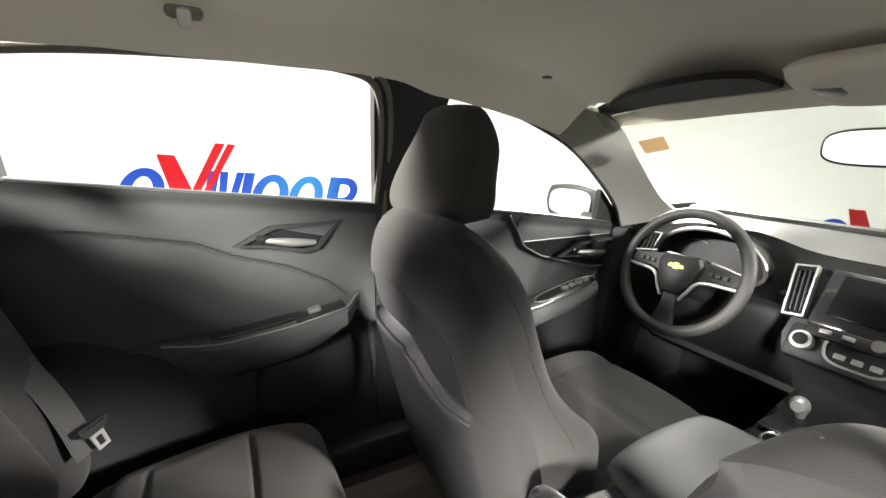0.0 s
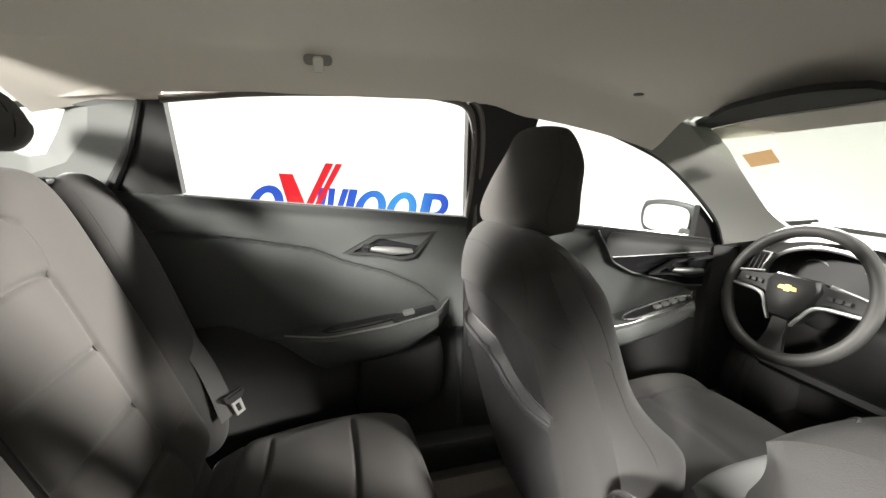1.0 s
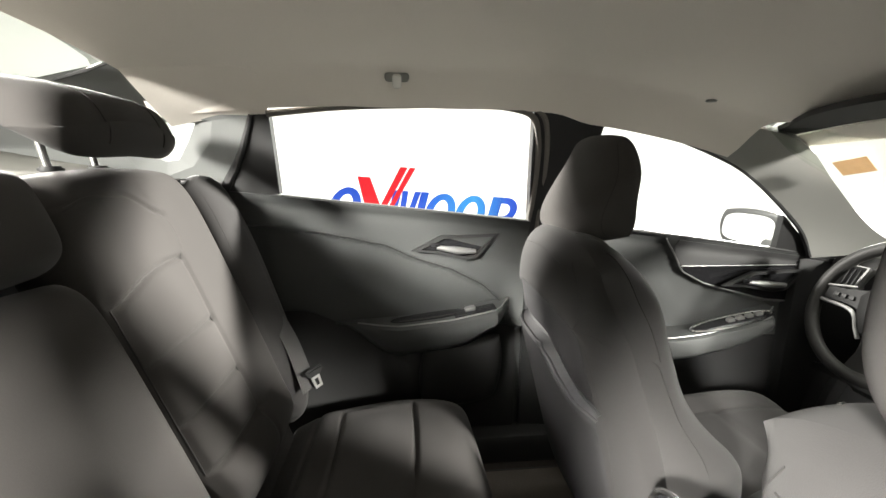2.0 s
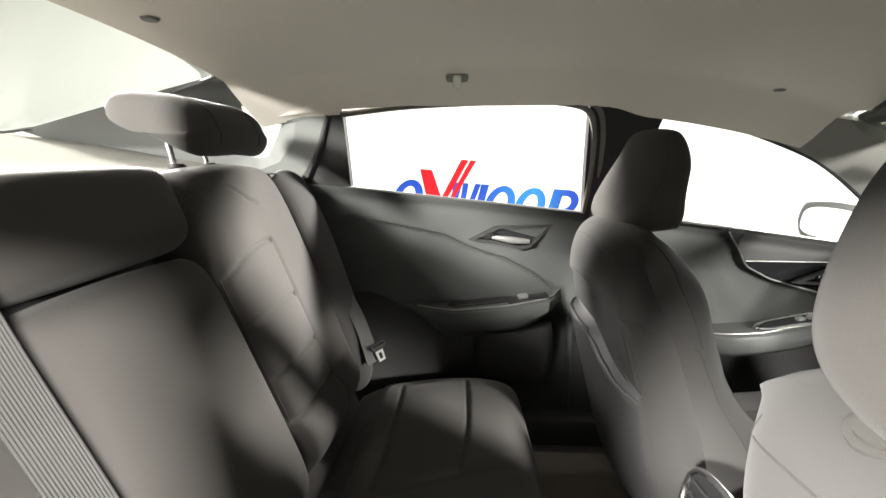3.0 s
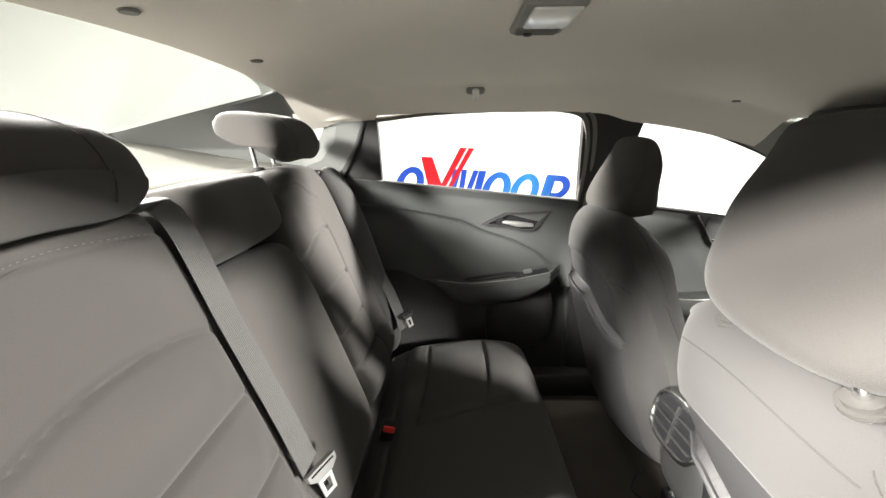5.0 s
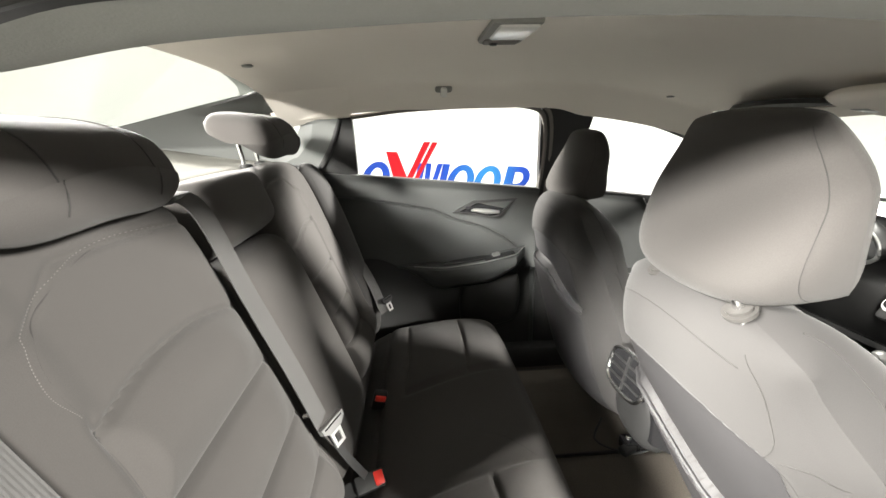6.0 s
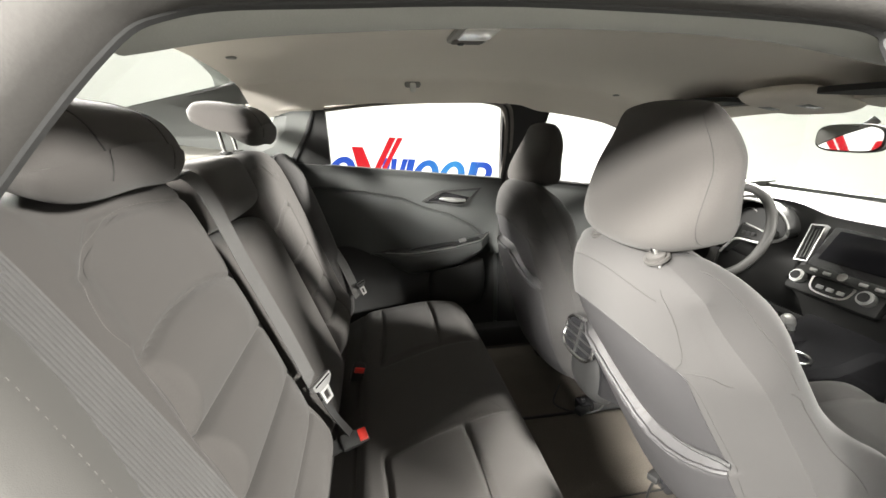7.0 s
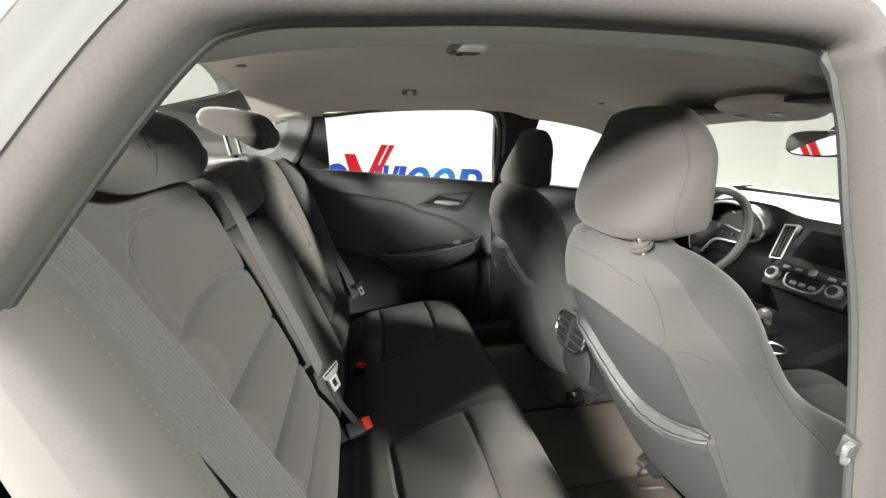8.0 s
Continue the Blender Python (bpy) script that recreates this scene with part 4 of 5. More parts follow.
CREASE = {False: ([-0.50, -0.25, -0.074, 0.001, 0.115, 0.208, 0.268, 0.30], [0.99, 0.955, 0.917, 0.880, 0.843, 0.794, 0.737, 0.66]),
          True: ([0.44, 0.72, 0.773, 0.823, 0.90, 0.983, 1.119, 1.40], [0.99, 0.96, 0.90, 0.825, 0.785, 0.761, 0.726, 0.70])}


def crease_z(x, front):
    return float(np.interp(x, *CREASE[front]))


def door_y(x, z, front):
    """How far out a door's trim lies: a rolled sill, a swelling shoulder and a hollow under a crease."""
    d = door_top(x) - z
    y = 0.706 + 0.018 * step(0.0, 0.03, d) + 0.016 * step(0.04, 0.14, d)
    under = crease_z(x, front) - z
    y += 0.016 * step(0.0, 0.012, under) * (1 - 0.6 * step(0.04, 0.20, under))
    y += 0.006 * step(0.10, 0.20, under)
    return y


def closed_door(name, x0, x1, front, label):
    door = thing(name, label, "car door", "driver side doors")
    g = np.zeros((70, 90, 3))
    for i, a in enumerate(np.linspace(0, 1, 70)):
        for j, b in enumerate(np.linspace(0, 1, 90)):
            x = x0 + (x1 - x0) * a
            z = 0.30 + (door_top(x) - 0.30) * b
            g[i, j] = (x, door_y(x, z, front), z)
    part("trim_panel", sheet(g, (0, 0.06, 0)), DOOR_SKIN, door, "charcoal soft-touch door panel")
    line = [(x, door_y(x, crease_z(x, front), front) - 0.001, crease_z(x, front)) for x in np.linspace(x0 + (0.275 if front else 0.22), x1 - (0.05 if front else 0.065), 40)]
    part("trim_bead", tube(line, 0.0026 if front else 0.0018, 6, 60), SILVER if front else TRIM_DARK, door, "thin trim bead along the door crease")
    return door


rear_door = closed_door("rear_door", -0.50, 0.334, False, "closed rear door with charcoal trim and a clear window")
front_door = closed_door("front_door", 0.47, 1.36, True, "closed driver door with charcoal trim and a clear window")


def armrest(door, xs, zs, label, deep=0.085):
    """A swelling ledge along a door that ends in an upright pull, with a bright upper edge."""
    rings = []
    for f in np.linspace(0, 1, 32):
        x = xs[0] + (xs[-1] - xs[0]) * f
        z = float(np.interp(x, xs, zs))
        d = 0.004 + 0.088 * step(0.0, 0.40, f) * (1 - 0.75 * step(0.90, 1.0, f))
        h = deep * (0.06 + 0.94 * step(0.0, 0.35, f)) * (1 - 0.5 * step(0.7, 1.0, f))
        y = 0.748
        rings.append([(x, y + 0.02, z + 0.002), (x, y - d * 0.80, z), (x, y - d * 0.97, z - 0.006), (x, y - d * 1.04, z - h * 0.30), (x, y - d * 1.0, z - h * 0.6), (x, y - d * 0.7, z - h * 0.9), (x, y - d * 0.25, z - h), (x, y + 0.02, z - h)])
    arm = part("armrest", loft(rings), DOOR_SKIN, door, label)
    edge = [np.array(r[1]) + np.array((0, -0.003, 0.001)) for r in rings[4:]]
    part("armrest_edge", tube(edge, 0.0022, 6), SILVER, arm, "satin silver edge line")
    return arm, edge


arm, edge = armrest(rear_door, [-0.22, -0.173, -0.034, 0.113, 0.262, 0.285], [0.688, 0.690, 0.697, 0.712, 0.743, 0.755], "padded rear door armrest", 0.10)
part("grip_hollow", pillow((0.045, 0.716, 0.7095), (1, 0, 0.13), (0, 1, 0), (0, 0, 1), 0.11, 0.022, 0.006, 20, 12, 0.8), GLOSS_BLACK, rear_door, "dark grip hollow")
part("switch_plate", rbox((0.12, 0.045, 0.008), 0.003, pose(0.180, 0.700, 0.7285, 0, -10, 0)), GLOSS_BLACK, rear_door, "gloss black switch plate")
part("window_switch", rbox((0.03, 0.022, 0.012), 0.004, pose(0.165, 0.697, 0.736, 0, -10, 0)), SILVER, rear_door, "window switch")
# Black sheet darkens the lower door, reaching higher at its rear end.
lower = np.array([[(x, door_y(x, z, False) - 0.004 - 0.012 * step(0.60, 0.48, z), z) for z in np.linspace(0.31, 0.665 + 0.06 * step(-0.15, -0.32, x), 24)] for x in np.linspace(-0.49, 0.315, 40)])
part("lower_panel", sheet(lower, (0, 0.003, 0)), TRIM_DARK, rear_door, "thin black sheet over the lower door")
part("map_pocket", pillow((0.145, 0.728, 0.535), (1, 0, 0.08), (0.06, 0, 1), (0, -1, 0), 0.125, 0.115, 0.035, 36, 24, 0.5, 4, 2.2), TRIM_DARK, rear_door, "black lower door pocket")


def inner_handle(door, x, y, z, w, h):
    o = [(-0.5 * w, -0.01), (-0.18 * w, 0.42 * h), (0.5 * w, 0.5 * h), (0.25 * w, -0.42 * h), (0.10 * w, -0.5 * h), (-0.25 * w, -0.22 * h)]
    i = [(px * 0.84 + 0.01 * w, py * 0.74) for px, py in o]
    m = pose(x, y, z, 90, 0, 2)
    part("handle_bezel", plate(o, 0.012, m, i), TRIM_DARK, door, "black handle surround", smooth=False)
    part("handle_cup", plate(i, 0.002, m @ pose(0, 0, -0.002)), GLOSS_BLACK, door, "dark handle recess", smooth=False)
    part("handle", tube([m @ Vector((-0.22 * w, 0.0, 0.012)), m @ Vector((0.0, -0.10 * h, 0.022)), m @ Vector((0.22 * w, -0.18 * h, 0.014))], [0.006, 0.011, 0.007], 10), SILVER, door, "silver pull handle")
    part("lock_lever", rbox((0.03, 0.016, 0.012), 0.004, m @ pose(-0.24 * w, 0.06 * h, 0.012)), GLOSS_BLACK, door)


inner_handle(rear_door, 0.125, 0.729, 0.912, 0.25, 0.075)
inner_handle(front_door, 1.085, 0.718, 0.794, 0.29, 0.072)

strip = np.array([[(x, door_y(x, z, True) - 0.003, z) for z in np.linspace(min(crease_z(x, True) + 0.003, 0.832), 0.840, 10)] for x in np.linspace(0.815, 1.33, 40)])
part("insert_band", sheet(strip, (0, 0.003, 0)), GLOSS_BLACK, front_door, "gloss black band round the door handle")
part("insert_line", tube([(x, door_y(x, 0.842, True) - 0.004, 0.842) for x in np.linspace(0.815, 1.33, 20)], 0.0026, 6), CHROME, front_door, "bright line over the handle")
upper = np.array([[(x, door_y(x, z, True) - 0.003, z) for z in np.linspace(max(0.846, crease_z(x, True) + 0.004), door_top(x) - 0.006, 10)] for x in np.linspace(0.785, 1.33, 40)])
part("upper_panel", sheet(upper, (0, 0.003, 0)), BEZEL, front_door, "smooth grey upper door trim")
# Black sheet darkens the driver door below its armrest.
low_front = np.array([[(x, door_y(x, z, True) - 0.004, z) for z in np.linspace(0.31, 0.600, 20)] for x in np.linspace(0.48, 1.35, 30)])
part("lower_panel", sheet(low_front, (0, 0.003, 0)), TRIM_DARK, front_door, "thin black sheet over the lower door")


def window(door, lines, label="clear door window"):
    p = part("window_pane", sheet(between(lines, 24, 4), (0, 0.003, 0)), GLASS, door, label)
    p.visible_shadow = False


window(rear_door, [[(-0.34, 0.66, 1.26), (0.0, 0.655, 1.285), (0.29, 0.66, 1.275)], [(-0.36, 0.735, 1.05), (0.33, 0.735, 0.98)]])
window(front_door, [[(0.48, 0.662, 1.255), (0.625, 0.662, 1.235), (0.794, 0.668, 1.185), (0.946, 0.68, 1.115), (1.13, 0.695, 0.97), (1.18, 0.70, 0.90)], [(0.46, 0.735, 0.97), (1.18, 0.735, 0.86)]])
part("quarter_trim", sheet(between([[(-0.343, 0.662, 1.262), (-0.343, 0.69, 1.155), (-0.344, 0.716, 1.060)], [(-0.386, 0.662, 1.258), (-0.430, 0.697, 1.15), (-0.492, 0.716, 1.05)]], 12, 5), (0, 0.03, 0)), TRIM_DARK, rear_door, "black triangular window filler")
part("belt_moulding", tube([(-0.34, 0.714, 1.053), (0.0, 0.714, 1.018), (0.325, 0.714, 0.982)], 0.005, 8, 12), DOOR_SKIN, rear_door)
arm2, edge2 = armrest(front_door, [0.56, 0.70, 0.855, 1.0, 1.10, 1.14], [0.625, 0.628, 0.640, 0.668, 0.692, 0.705], "padded driver door armrest")
part("switch_plate", pillow((0.985, 0.70, 0.668), (1, 0, 0.2), (0, 1, 0), (-0.2, 0, 1), 0.125, 0.030, 0.008, 24, 12, 0.8), GLOSS_BLACK, front_door, "gloss black window switch panel")
for k in range(4):
    part("window_switch", rbox((0.022, 0.018, 0.012), 0.004, pose(0.975 + 0.03 * k, 0.695, 0.677 + 0.006 * k, 0, -11, 0)), SILVER, front_door, "window switch")
part("switch_rim", tube([np.array((0.985, 0.70, 0.671)) + np.array((0.132 * math.cos(q), 0.034 * math.sin(q), 0.0264 * math.cos(q))) for q in np.linspace(0, math.tau, 32, endpoint=False)], 0.004, 6, 0, True), CHROME, front_door, "bright switch panel rim")
part("belt_moulding", tube([(0.41, 0.712, 0.985), (0.75, 0.712, 0.942), (1.19, 0.712, 0.882)], 0.006, 8, 12), TRIM_DARK, front_door)
part("mirror_sail", sheet(between([[(1.09, 0.69, 1.0), (1.10, 0.71, 0.885)], [(1.20, 0.695, 0.90), (1.23, 0.71, 0.865)]], 6, 3), (0, 0.02, 0)), TRIM_DARK, front_door, "black mirror mounting sail")

for d, x0, x1 in ((rear_door, -0.62, 0.385), (front_door, 0.39, 1.45)):
    part("outer_panel", sheet(between([[(x0, 0.86, 0.25), (x1, 0.86, 0.25)], [(x0, 0.90, 0.60), (x1, 0.90, 0.60)], [(x0, 0.80, door_top(x0) - 0.03), (x1, 0.80, door_top(x1) - 0.03)]], 10, 8), (0, 0.012, 0)), PAINT, d, "silver painted outer panel")
far_door = thing("front_door", "closed passenger front door with charcoal trim", "car door")
part("trim_panel", sheet(between([[(0.45, -0.74, 0.30), (1.36, -0.74, 0.30)], [(0.45, -0.70, 0.975), (1.36, -0.70, 0.86)]], 10, 6), (0, -0.06, 0)), DOOR_SKIN, far_door)
p = part("window_pane", sheet(between([mirrored([(0.48, 0.662, 1.255), (0.625, 0.662, 1.235), (0.794, 0.668, 1.185), (0.946, 0.68, 1.115), (1.13, 0.695, 0.97), (1.18, 0.70, 0.90)], -1), [(0.46, -0.735, 0.97), (1.18, -0.735, 0.86)]], 24, 4), (0, -0.003, 0)), GLASS, far_door)
p.visible_shadow = False

# door mirror outside the driver's window
wing = thing("door_mirror", "grey door mirror outside the driver window", "mirror")
DM = look((1.289, 1.030, 0.908), (0.0, 0.84, 1.06)) @ pose(0, 0, 0, 0, 180, 0)
part("shell", pillow((1.300, 1.032, 0.908), (0.15, -0.98, 0), (0, 0, 1), (-0.98, -0.15, 0.10), 0.132, 0.075, 0.010, 32, 24, 0.6, 8, 2.0, tback=0.06), BEZEL, wing, "dark mirror housing")
part("mirror_glass", plate([(0.104 * px, 0.054 * py) for px, py in squircle(1, 1)], 0.003, DM @ pose(0, 0, 0.003)), MIRROR, wing, "mirror glass", smooth=False)
part("arm", tube([(1.30, 0.95, 0.86), (1.28, 0.86, 0.855), (1.24, 0.74, 0.87)], 0.022, 10, 10), BEZEL, wing)

# ---- dashboard, wheel, console ----
dash = thing("dashboard", "charcoal dashboard with a grey top and silver accents", "dashboard")
rows = []
for y in np.linspace(-0.70, 0.70, 41):
    hood = math.exp(-((y - 0.40) / 0.17) ** 4)
    mid_ = math.exp(-(y / 0.16) ** 4)
    rows.append([(1.60, y, 0.905), (1.46, y, 0.908 + 0.01 * hood), (1.37, y, 0.898 + 0.02 * hood), (1.31, y, 0.880 + 0.03 * hood), (1.29, y, 0.855), (1.28, y, 0.79), (1.25 - 0.04 * mid_, y, 0.72), (1.24 - 0.05 * mid_, y, 0.66), (1.28 - 0.05 * mid_, y, 0.57), (1.38, y, 0.45)])
g = np.array(rows)
part("dash_body", sheet(g[:, 3:], (0.05, 0, -0.01)), DASH, dash, "charcoal moulded dash face")
part("dash_top", sheet(g[:, :4] + np.array((0, 0, 0.003)), (0, 0, -0.03)), DASH_TOP, dash, "grey soft dash top")
hood_ring = [(1.225, 0.40 + 0.155 * math.cos(q), 0.815 + 0.095 * math.sin(q) * (1.0 if math.sin(q) > 0 else 0.6)) for q in np.linspace(0, math.tau, 40, endpoint=False)]
cl = part("instrument_hood", loft([hood_ring, [(1.315, 0.40 + (y - 0.40) * 0.92, 0.815 + (z - 0.815) * 0.9) for x, y, z in hood_ring]], False), TRIM_DARK, dash, "black instrument hood")
part("hood_rim", tube([(x - 0.002, y, z) for x, y, z in hood_ring], 0.006, 8, 0, True), SILVER, cl, "silver hood rim")
part("instrument_face", plate([(y - 0.40, z - 0.815) for x, y, z in [(1.23, 0.40 + (y - 0.40) * 0.93, 0.815 + (z - 0.815) * 0.92) for x, y, z in hood_ring]], 0.004, pose(1.300, 0.40, 0.815, 90, 0, -90)), SCREEN, dash, "dark instrument panel", smooth=False)
for y in (0.47, 0.33):
    part("dial_ring", tube([(1.292, y + 0.048 * math.cos(q), 0.815 + 0.048 * math.sin(q)) for q in np.linspace(0, math.tau, 28, endpoint=False)], 0.0025, 6, 0, True), SILVER, dash, "dial ring")


def vent(y, z, w, h, lean=0.0):
    m = pose(1.245, y, z, 90, 0, -90) @ pose(0, 0, 0, -28, 0, 0) @ pose(0, 0, 0, 0, 0, lean)
    v = part("air_vent", plate([(-w, -h), (w, -h), (w * 1.25, h), (-w * 0.9, h)], 0.02, m, [(-w * 0.80, -h * 0.93), (w * 0.80, -h * 0.93), (w * 1.05, h * 0.93), (-w * 0.70, h * 0.93)]), SILVER, dash, "silver framed air vent", smooth=False)
    part("vent_back", plate([(-w * 0.8, -h * 0.9), (w * 0.8, -h * 0.9), (w, h * 0.9), (-w * 0.7, h * 0.9)], 0.003, m), GLOSS_BLACK, v, smooth=False)
    for k in range(3):
        part("slat", rbox((0.004, 2 * h * 0.8, 0.006), 0.001, m @ pose(-w * 0.4 + k * w * 0.45, 0, 0.012)), TRIM_DARK, v)


vent(0.172, 0.795, 0.022, 0.066, 8)
vent(-0.190, 0.795, 0.022, 0.066, -8)
vent(0.60, 0.82, 0.03, 0.045)
stack = thing("centre_stack", "gloss black centre stack with a dark touch screen and knobs", "control panel")
SM = pose(1.222, -0.010, 0.800, 90, 0, -90) @ pose(0, 0, 0, -36, 0, 0)
part("screen_surround", rbox((0.27, 0.15, 0.03), 0.01, SM), GLOSS_BLACK, stack, "gloss black screen surround")
part("screen", rbox((0.215, 0.105, 0.004), 0.002, SM @ pose(0, 0.008, 0.016)), SCREEN, stack, "dark touch screen")
part("radio_strip", rbox((0.25, 0.03, 0.012), 0.005, SM @ pose(0, -0.085, 0.014)), DASH, stack, "radio button strip")
part("radio_knob", disc(0.013, 0.02, SM @ pose(0, -0.085, 0.026), 20), CHROME, stack, "chrome radio knob")
for k in (-0.09, -0.05, 0.05, 0.09):
    part("button", rbox((0.022, 0.01, 0.006), 0.002, SM @ pose(k, -0.085, 0.022)), SILVER, stack)
HM = pose(1.165, 0.015, 0.700, 90, 0, -90) @ pose(0, 0, 0, -30, 0, 0)
part("climate_panel", rbox((0.27, 0.085, 0.03), 0.012, HM), DASH, stack, "climate control panel")
for k in (-0.098, 0.098):
    kn = part("climate_knob", disc(0.021, 0.028, HM @ pose(k, 0, 0.024), 28, 0.003), SILVER, stack, "silver ringed climate knob")
    part("knob_cap", disc(0.014, 0.006, HM @ pose(k, 0, 0.040), 24), GLOSS_BLACK, kn)
sq = [(0.061 * px * (1 + 0.10 * py), 0.031 * py) for px, py in squircle(1, 1)]
part("climate_frame", plate(sq, 0.008, HM @ pose(0, 0, 0.014), [(x * 0.9, y * 0.84) for x, y in sq]), CHROME, stack, "bright frame round the climate buttons", smooth=False)
for k in (-0.03, 0.0, 0.03):
    part("button", rbox((0.02, 0.012, 0.005), 0.002, HM @ pose(k, -0.008, 0.017)), SILVER, stack)
part("stack_body", loft([[(x0, -w, z), (x0, w, z), (x0 + 0.15, w, z), (x0 + 0.15, -w, z)] for x0, w, z in ((1.31, 0.155, 0.87), (1.262, 0.165, 0.80), (1.185, 0.17, 0.70), (1.175, 0.16, 0.665), (1.21, 0.145, 0.61), (1.26, 0.13, 0.48))]), DASH, stack, "charcoal stack housing")

wheel = thing("steering_wheel", "dark grey leather steering wheel with silver spokes", "steering wheel")
WM = pose(1.142, 0.420, 0.792) @ Matrix.Scale(0.955, 4) @ pose(0, 0, 0, 90, 0, -90) @ pose(0, 0, 0, -20, 0, 0)
part("rim", tube([WM @ Vector((0.182 * math.cos(q), 0.182 * math.sin(q), 0)) for q in np.linspace(0, math.tau, 72, endpoint=False)], 0.0165, 14, 0, True, 1.0), LEATHER, wheel, "dark grey leather rim")
hub = part("hub", loft([[WM @ Vector((x * f, y * f - 0.005, z)) for x, y in [(-0.07, 0.03), (-0.055, 0.055), (0.055, 0.055), (0.07, 0.03), (0.06, -0.02), (0.03, -0.07), (-0.03, -0.07), (-0.06, -0.02)]] for f, z in ((1.0, -0.03), (1.0, 0.005), (0.9, 0.02), (0.6, 0.028))]), DASH, wheel, "charcoal horn pad")
bow = [(-0.024, -0.005), (-0.007, -0.005), (-0.007, -0.009), (0.007, -0.009), (0.007, -0.005), (0.024, -0.005), (0.021, 0.005), (0.007, 0.005), (0.007, 0.009), (-0.007, 0.009), (-0.007, 0.005), (-0.021, 0.005)]
part("emblem", plate(bow, 0.003, WM @ pose(0, 0.010, 0.0275)), GOLD, wheel, "plain gold emblem", smooth=False)
for k in (-1, 1):
    sp = part("spoke", loft([[WM @ Vector((k * x, y0, z)), WM @ Vector((k * x, y1, z)), WM @ Vector((k * x, y1, z - 0.012)), WM @ Vector((k * x, y0, z - 0.012))] for x, y0, y1, z in ((0.05, -0.015, 0.045, 0.006), (0.10, -0.005, 0.035, 0.004), (0.17, -0.005, 0.028, 0.0))]), DASH, wheel, "wheel spoke with buttons")
    part("spoke_accent", tube([WM @ Vector(q) for q in ((k * 0.165, -0.012, 0.004), (k * 0.075, -0.02, 0.012), (k * 0.045, -0.06, 0.012), (k * 0.03, -0.085, 0.008))], 0.005, 8, 16), SILVER, wheel, "silver spoke accent")
    part("spoke_accent", tube([WM @ Vector(q) for q in ((k * 0.165, 0.032, 0.004), (k * 0.085, 0.045, 0.012))], 0.003, 8), SILVER, wheel)
    for q in range(3):
        part("button", rbox((0.015, 0.012, 0.006), 0.002, WM @ pose(k * (0.09 + 0.02 * q), 0.012, 0.008)), TRIM_DARK, sp)
part("spoke", loft([[WM @ Vector((x * 1, y, z)), WM @ Vector((-x, y, z)), WM @ Vector((-x, y, z - 0.012)), WM @ Vector((x, y, z - 0.012))] for x, y, z in ((0.020, -0.06, 0.008), (0.022, -0.12, 0.004), (0.038, -0.176, 0.0))]), LEATHER, wheel, "dark lower spoke")
part("column", tube([WM @ Vector((0, 0, -0.02)), WM @ Vector((0, -0.02, -0.16))], 0.05, 16), TRIM_DARK, wheel, "black steering column shroud")
for k in (-1, 1):
    part("stalk", tube([WM @ Vector((k * 0.05, 0.02, -0.06)), WM @ Vector((k * 0.16, 0.04, -0.055))], [0.007, 0.010], 10), TRIM_DARK, wheel, "black control stalk")

console = thing("centre_console", "black centre console with a grey padded armrest lid", "console")
part("body", loft([[(x, -w, low), (x, -w, z - 0.02), (x, -w + 0.02, z), (x, w - 0.02, z), (x, w, z - 0.02), (x, w, low)] for x, w, z, low in ((0.37, 0.085, 0.62, 0.50), (0.45, 0.10, 0.61, 0.46), (0.54, 0.115, 0.58, 0.42), (0.62, 0.12, 0.575, 0.26), (0.86, 0.125, 0.575, 0.26), (0.90, 0.125, 0.535, 0.26), (1.05, 0.13, 0.525, 0.26), (1.24, 0.13, 0.58, 0.26))]), GLOSS_BLACK, console, "black console body")
part("armrest_lid", pillow((0.665, 0.0, 0.608), (0, 1, 0), (1, 0, 0.03), (0, 0, 1), 0.128, 0.150, 0.035, 30, 30, 0.4, 5, 2.2), VINYL, console, "grey padded armrest lid")
kn = part("gear_lever", tube([(1.125, 0.075, 0.53), (1.115, 0.074, 0.552), (1.105, 0.072, 0.572), (1.088, 0.070, 0.586), (1.068, 0.068, 0.589)], [0.009, 0.010, 0.016, 0.020, 0.012], 14, 20), SILVER, console, "silver and black gear lever")
part("lever_plate", rbox((0.16, 0.10, 0.006), 0.003, pose(1.09, 0.06, 0.540)), GLOSS_BLACK, console)
for y in (-0.055, 0.045):
    part("cup_ring", tube([(0.985 + 0.04 * math.cos(q), y + 0.04 * math.sin(q), 0.535) for q in np.linspace(0, math.tau, 28, endpoint=False)], 0.004, 8, 0, True), CHROME, console, "bright cup holder ring")
VM = pose(0.362, 0.015, 0.622, 90, 0, -90) @ pose(0, 0, 0, -14, 0, 4)
rv = part("rear_vent", plate([(0.080 * px, 0.050 * py) for px, py in squircle(1, 1)], 0.012, VM), GLOSS_BLACK, console, "gloss black rear air outlet", smooth=False)
part("rear_vent_rim", tube([VM @ Vector((0.080 * px, 0.050 * py, 0.012)) for px, py in squircle(1, 1)], 0.0055, 8, 0, True), CHROME, rv, "chrome outlet rim")
for k in range(3):
    part("slat", rbox((0.135, 0.005, 0.006), 0.001, VM @ pose(0, -0.022 + 0.022 * k, 0.013)), TRIM_DARK, rv)
part("divider", rbox((0.006, 0.085, 0.008), 0.001, VM @ pose(0, 0, 0.013)), TRIM_DARK, rv)
part("console_end", pillow((0.40, 0.005, 0.530), (0, 1, 0), (0, 0, 1), (-1, 0, 0), 0.092, 0.085, 0.045, 28, 28, 0.7, 3.5, 2.0), TRIM_DARK, console, "gloss black rounded console end")

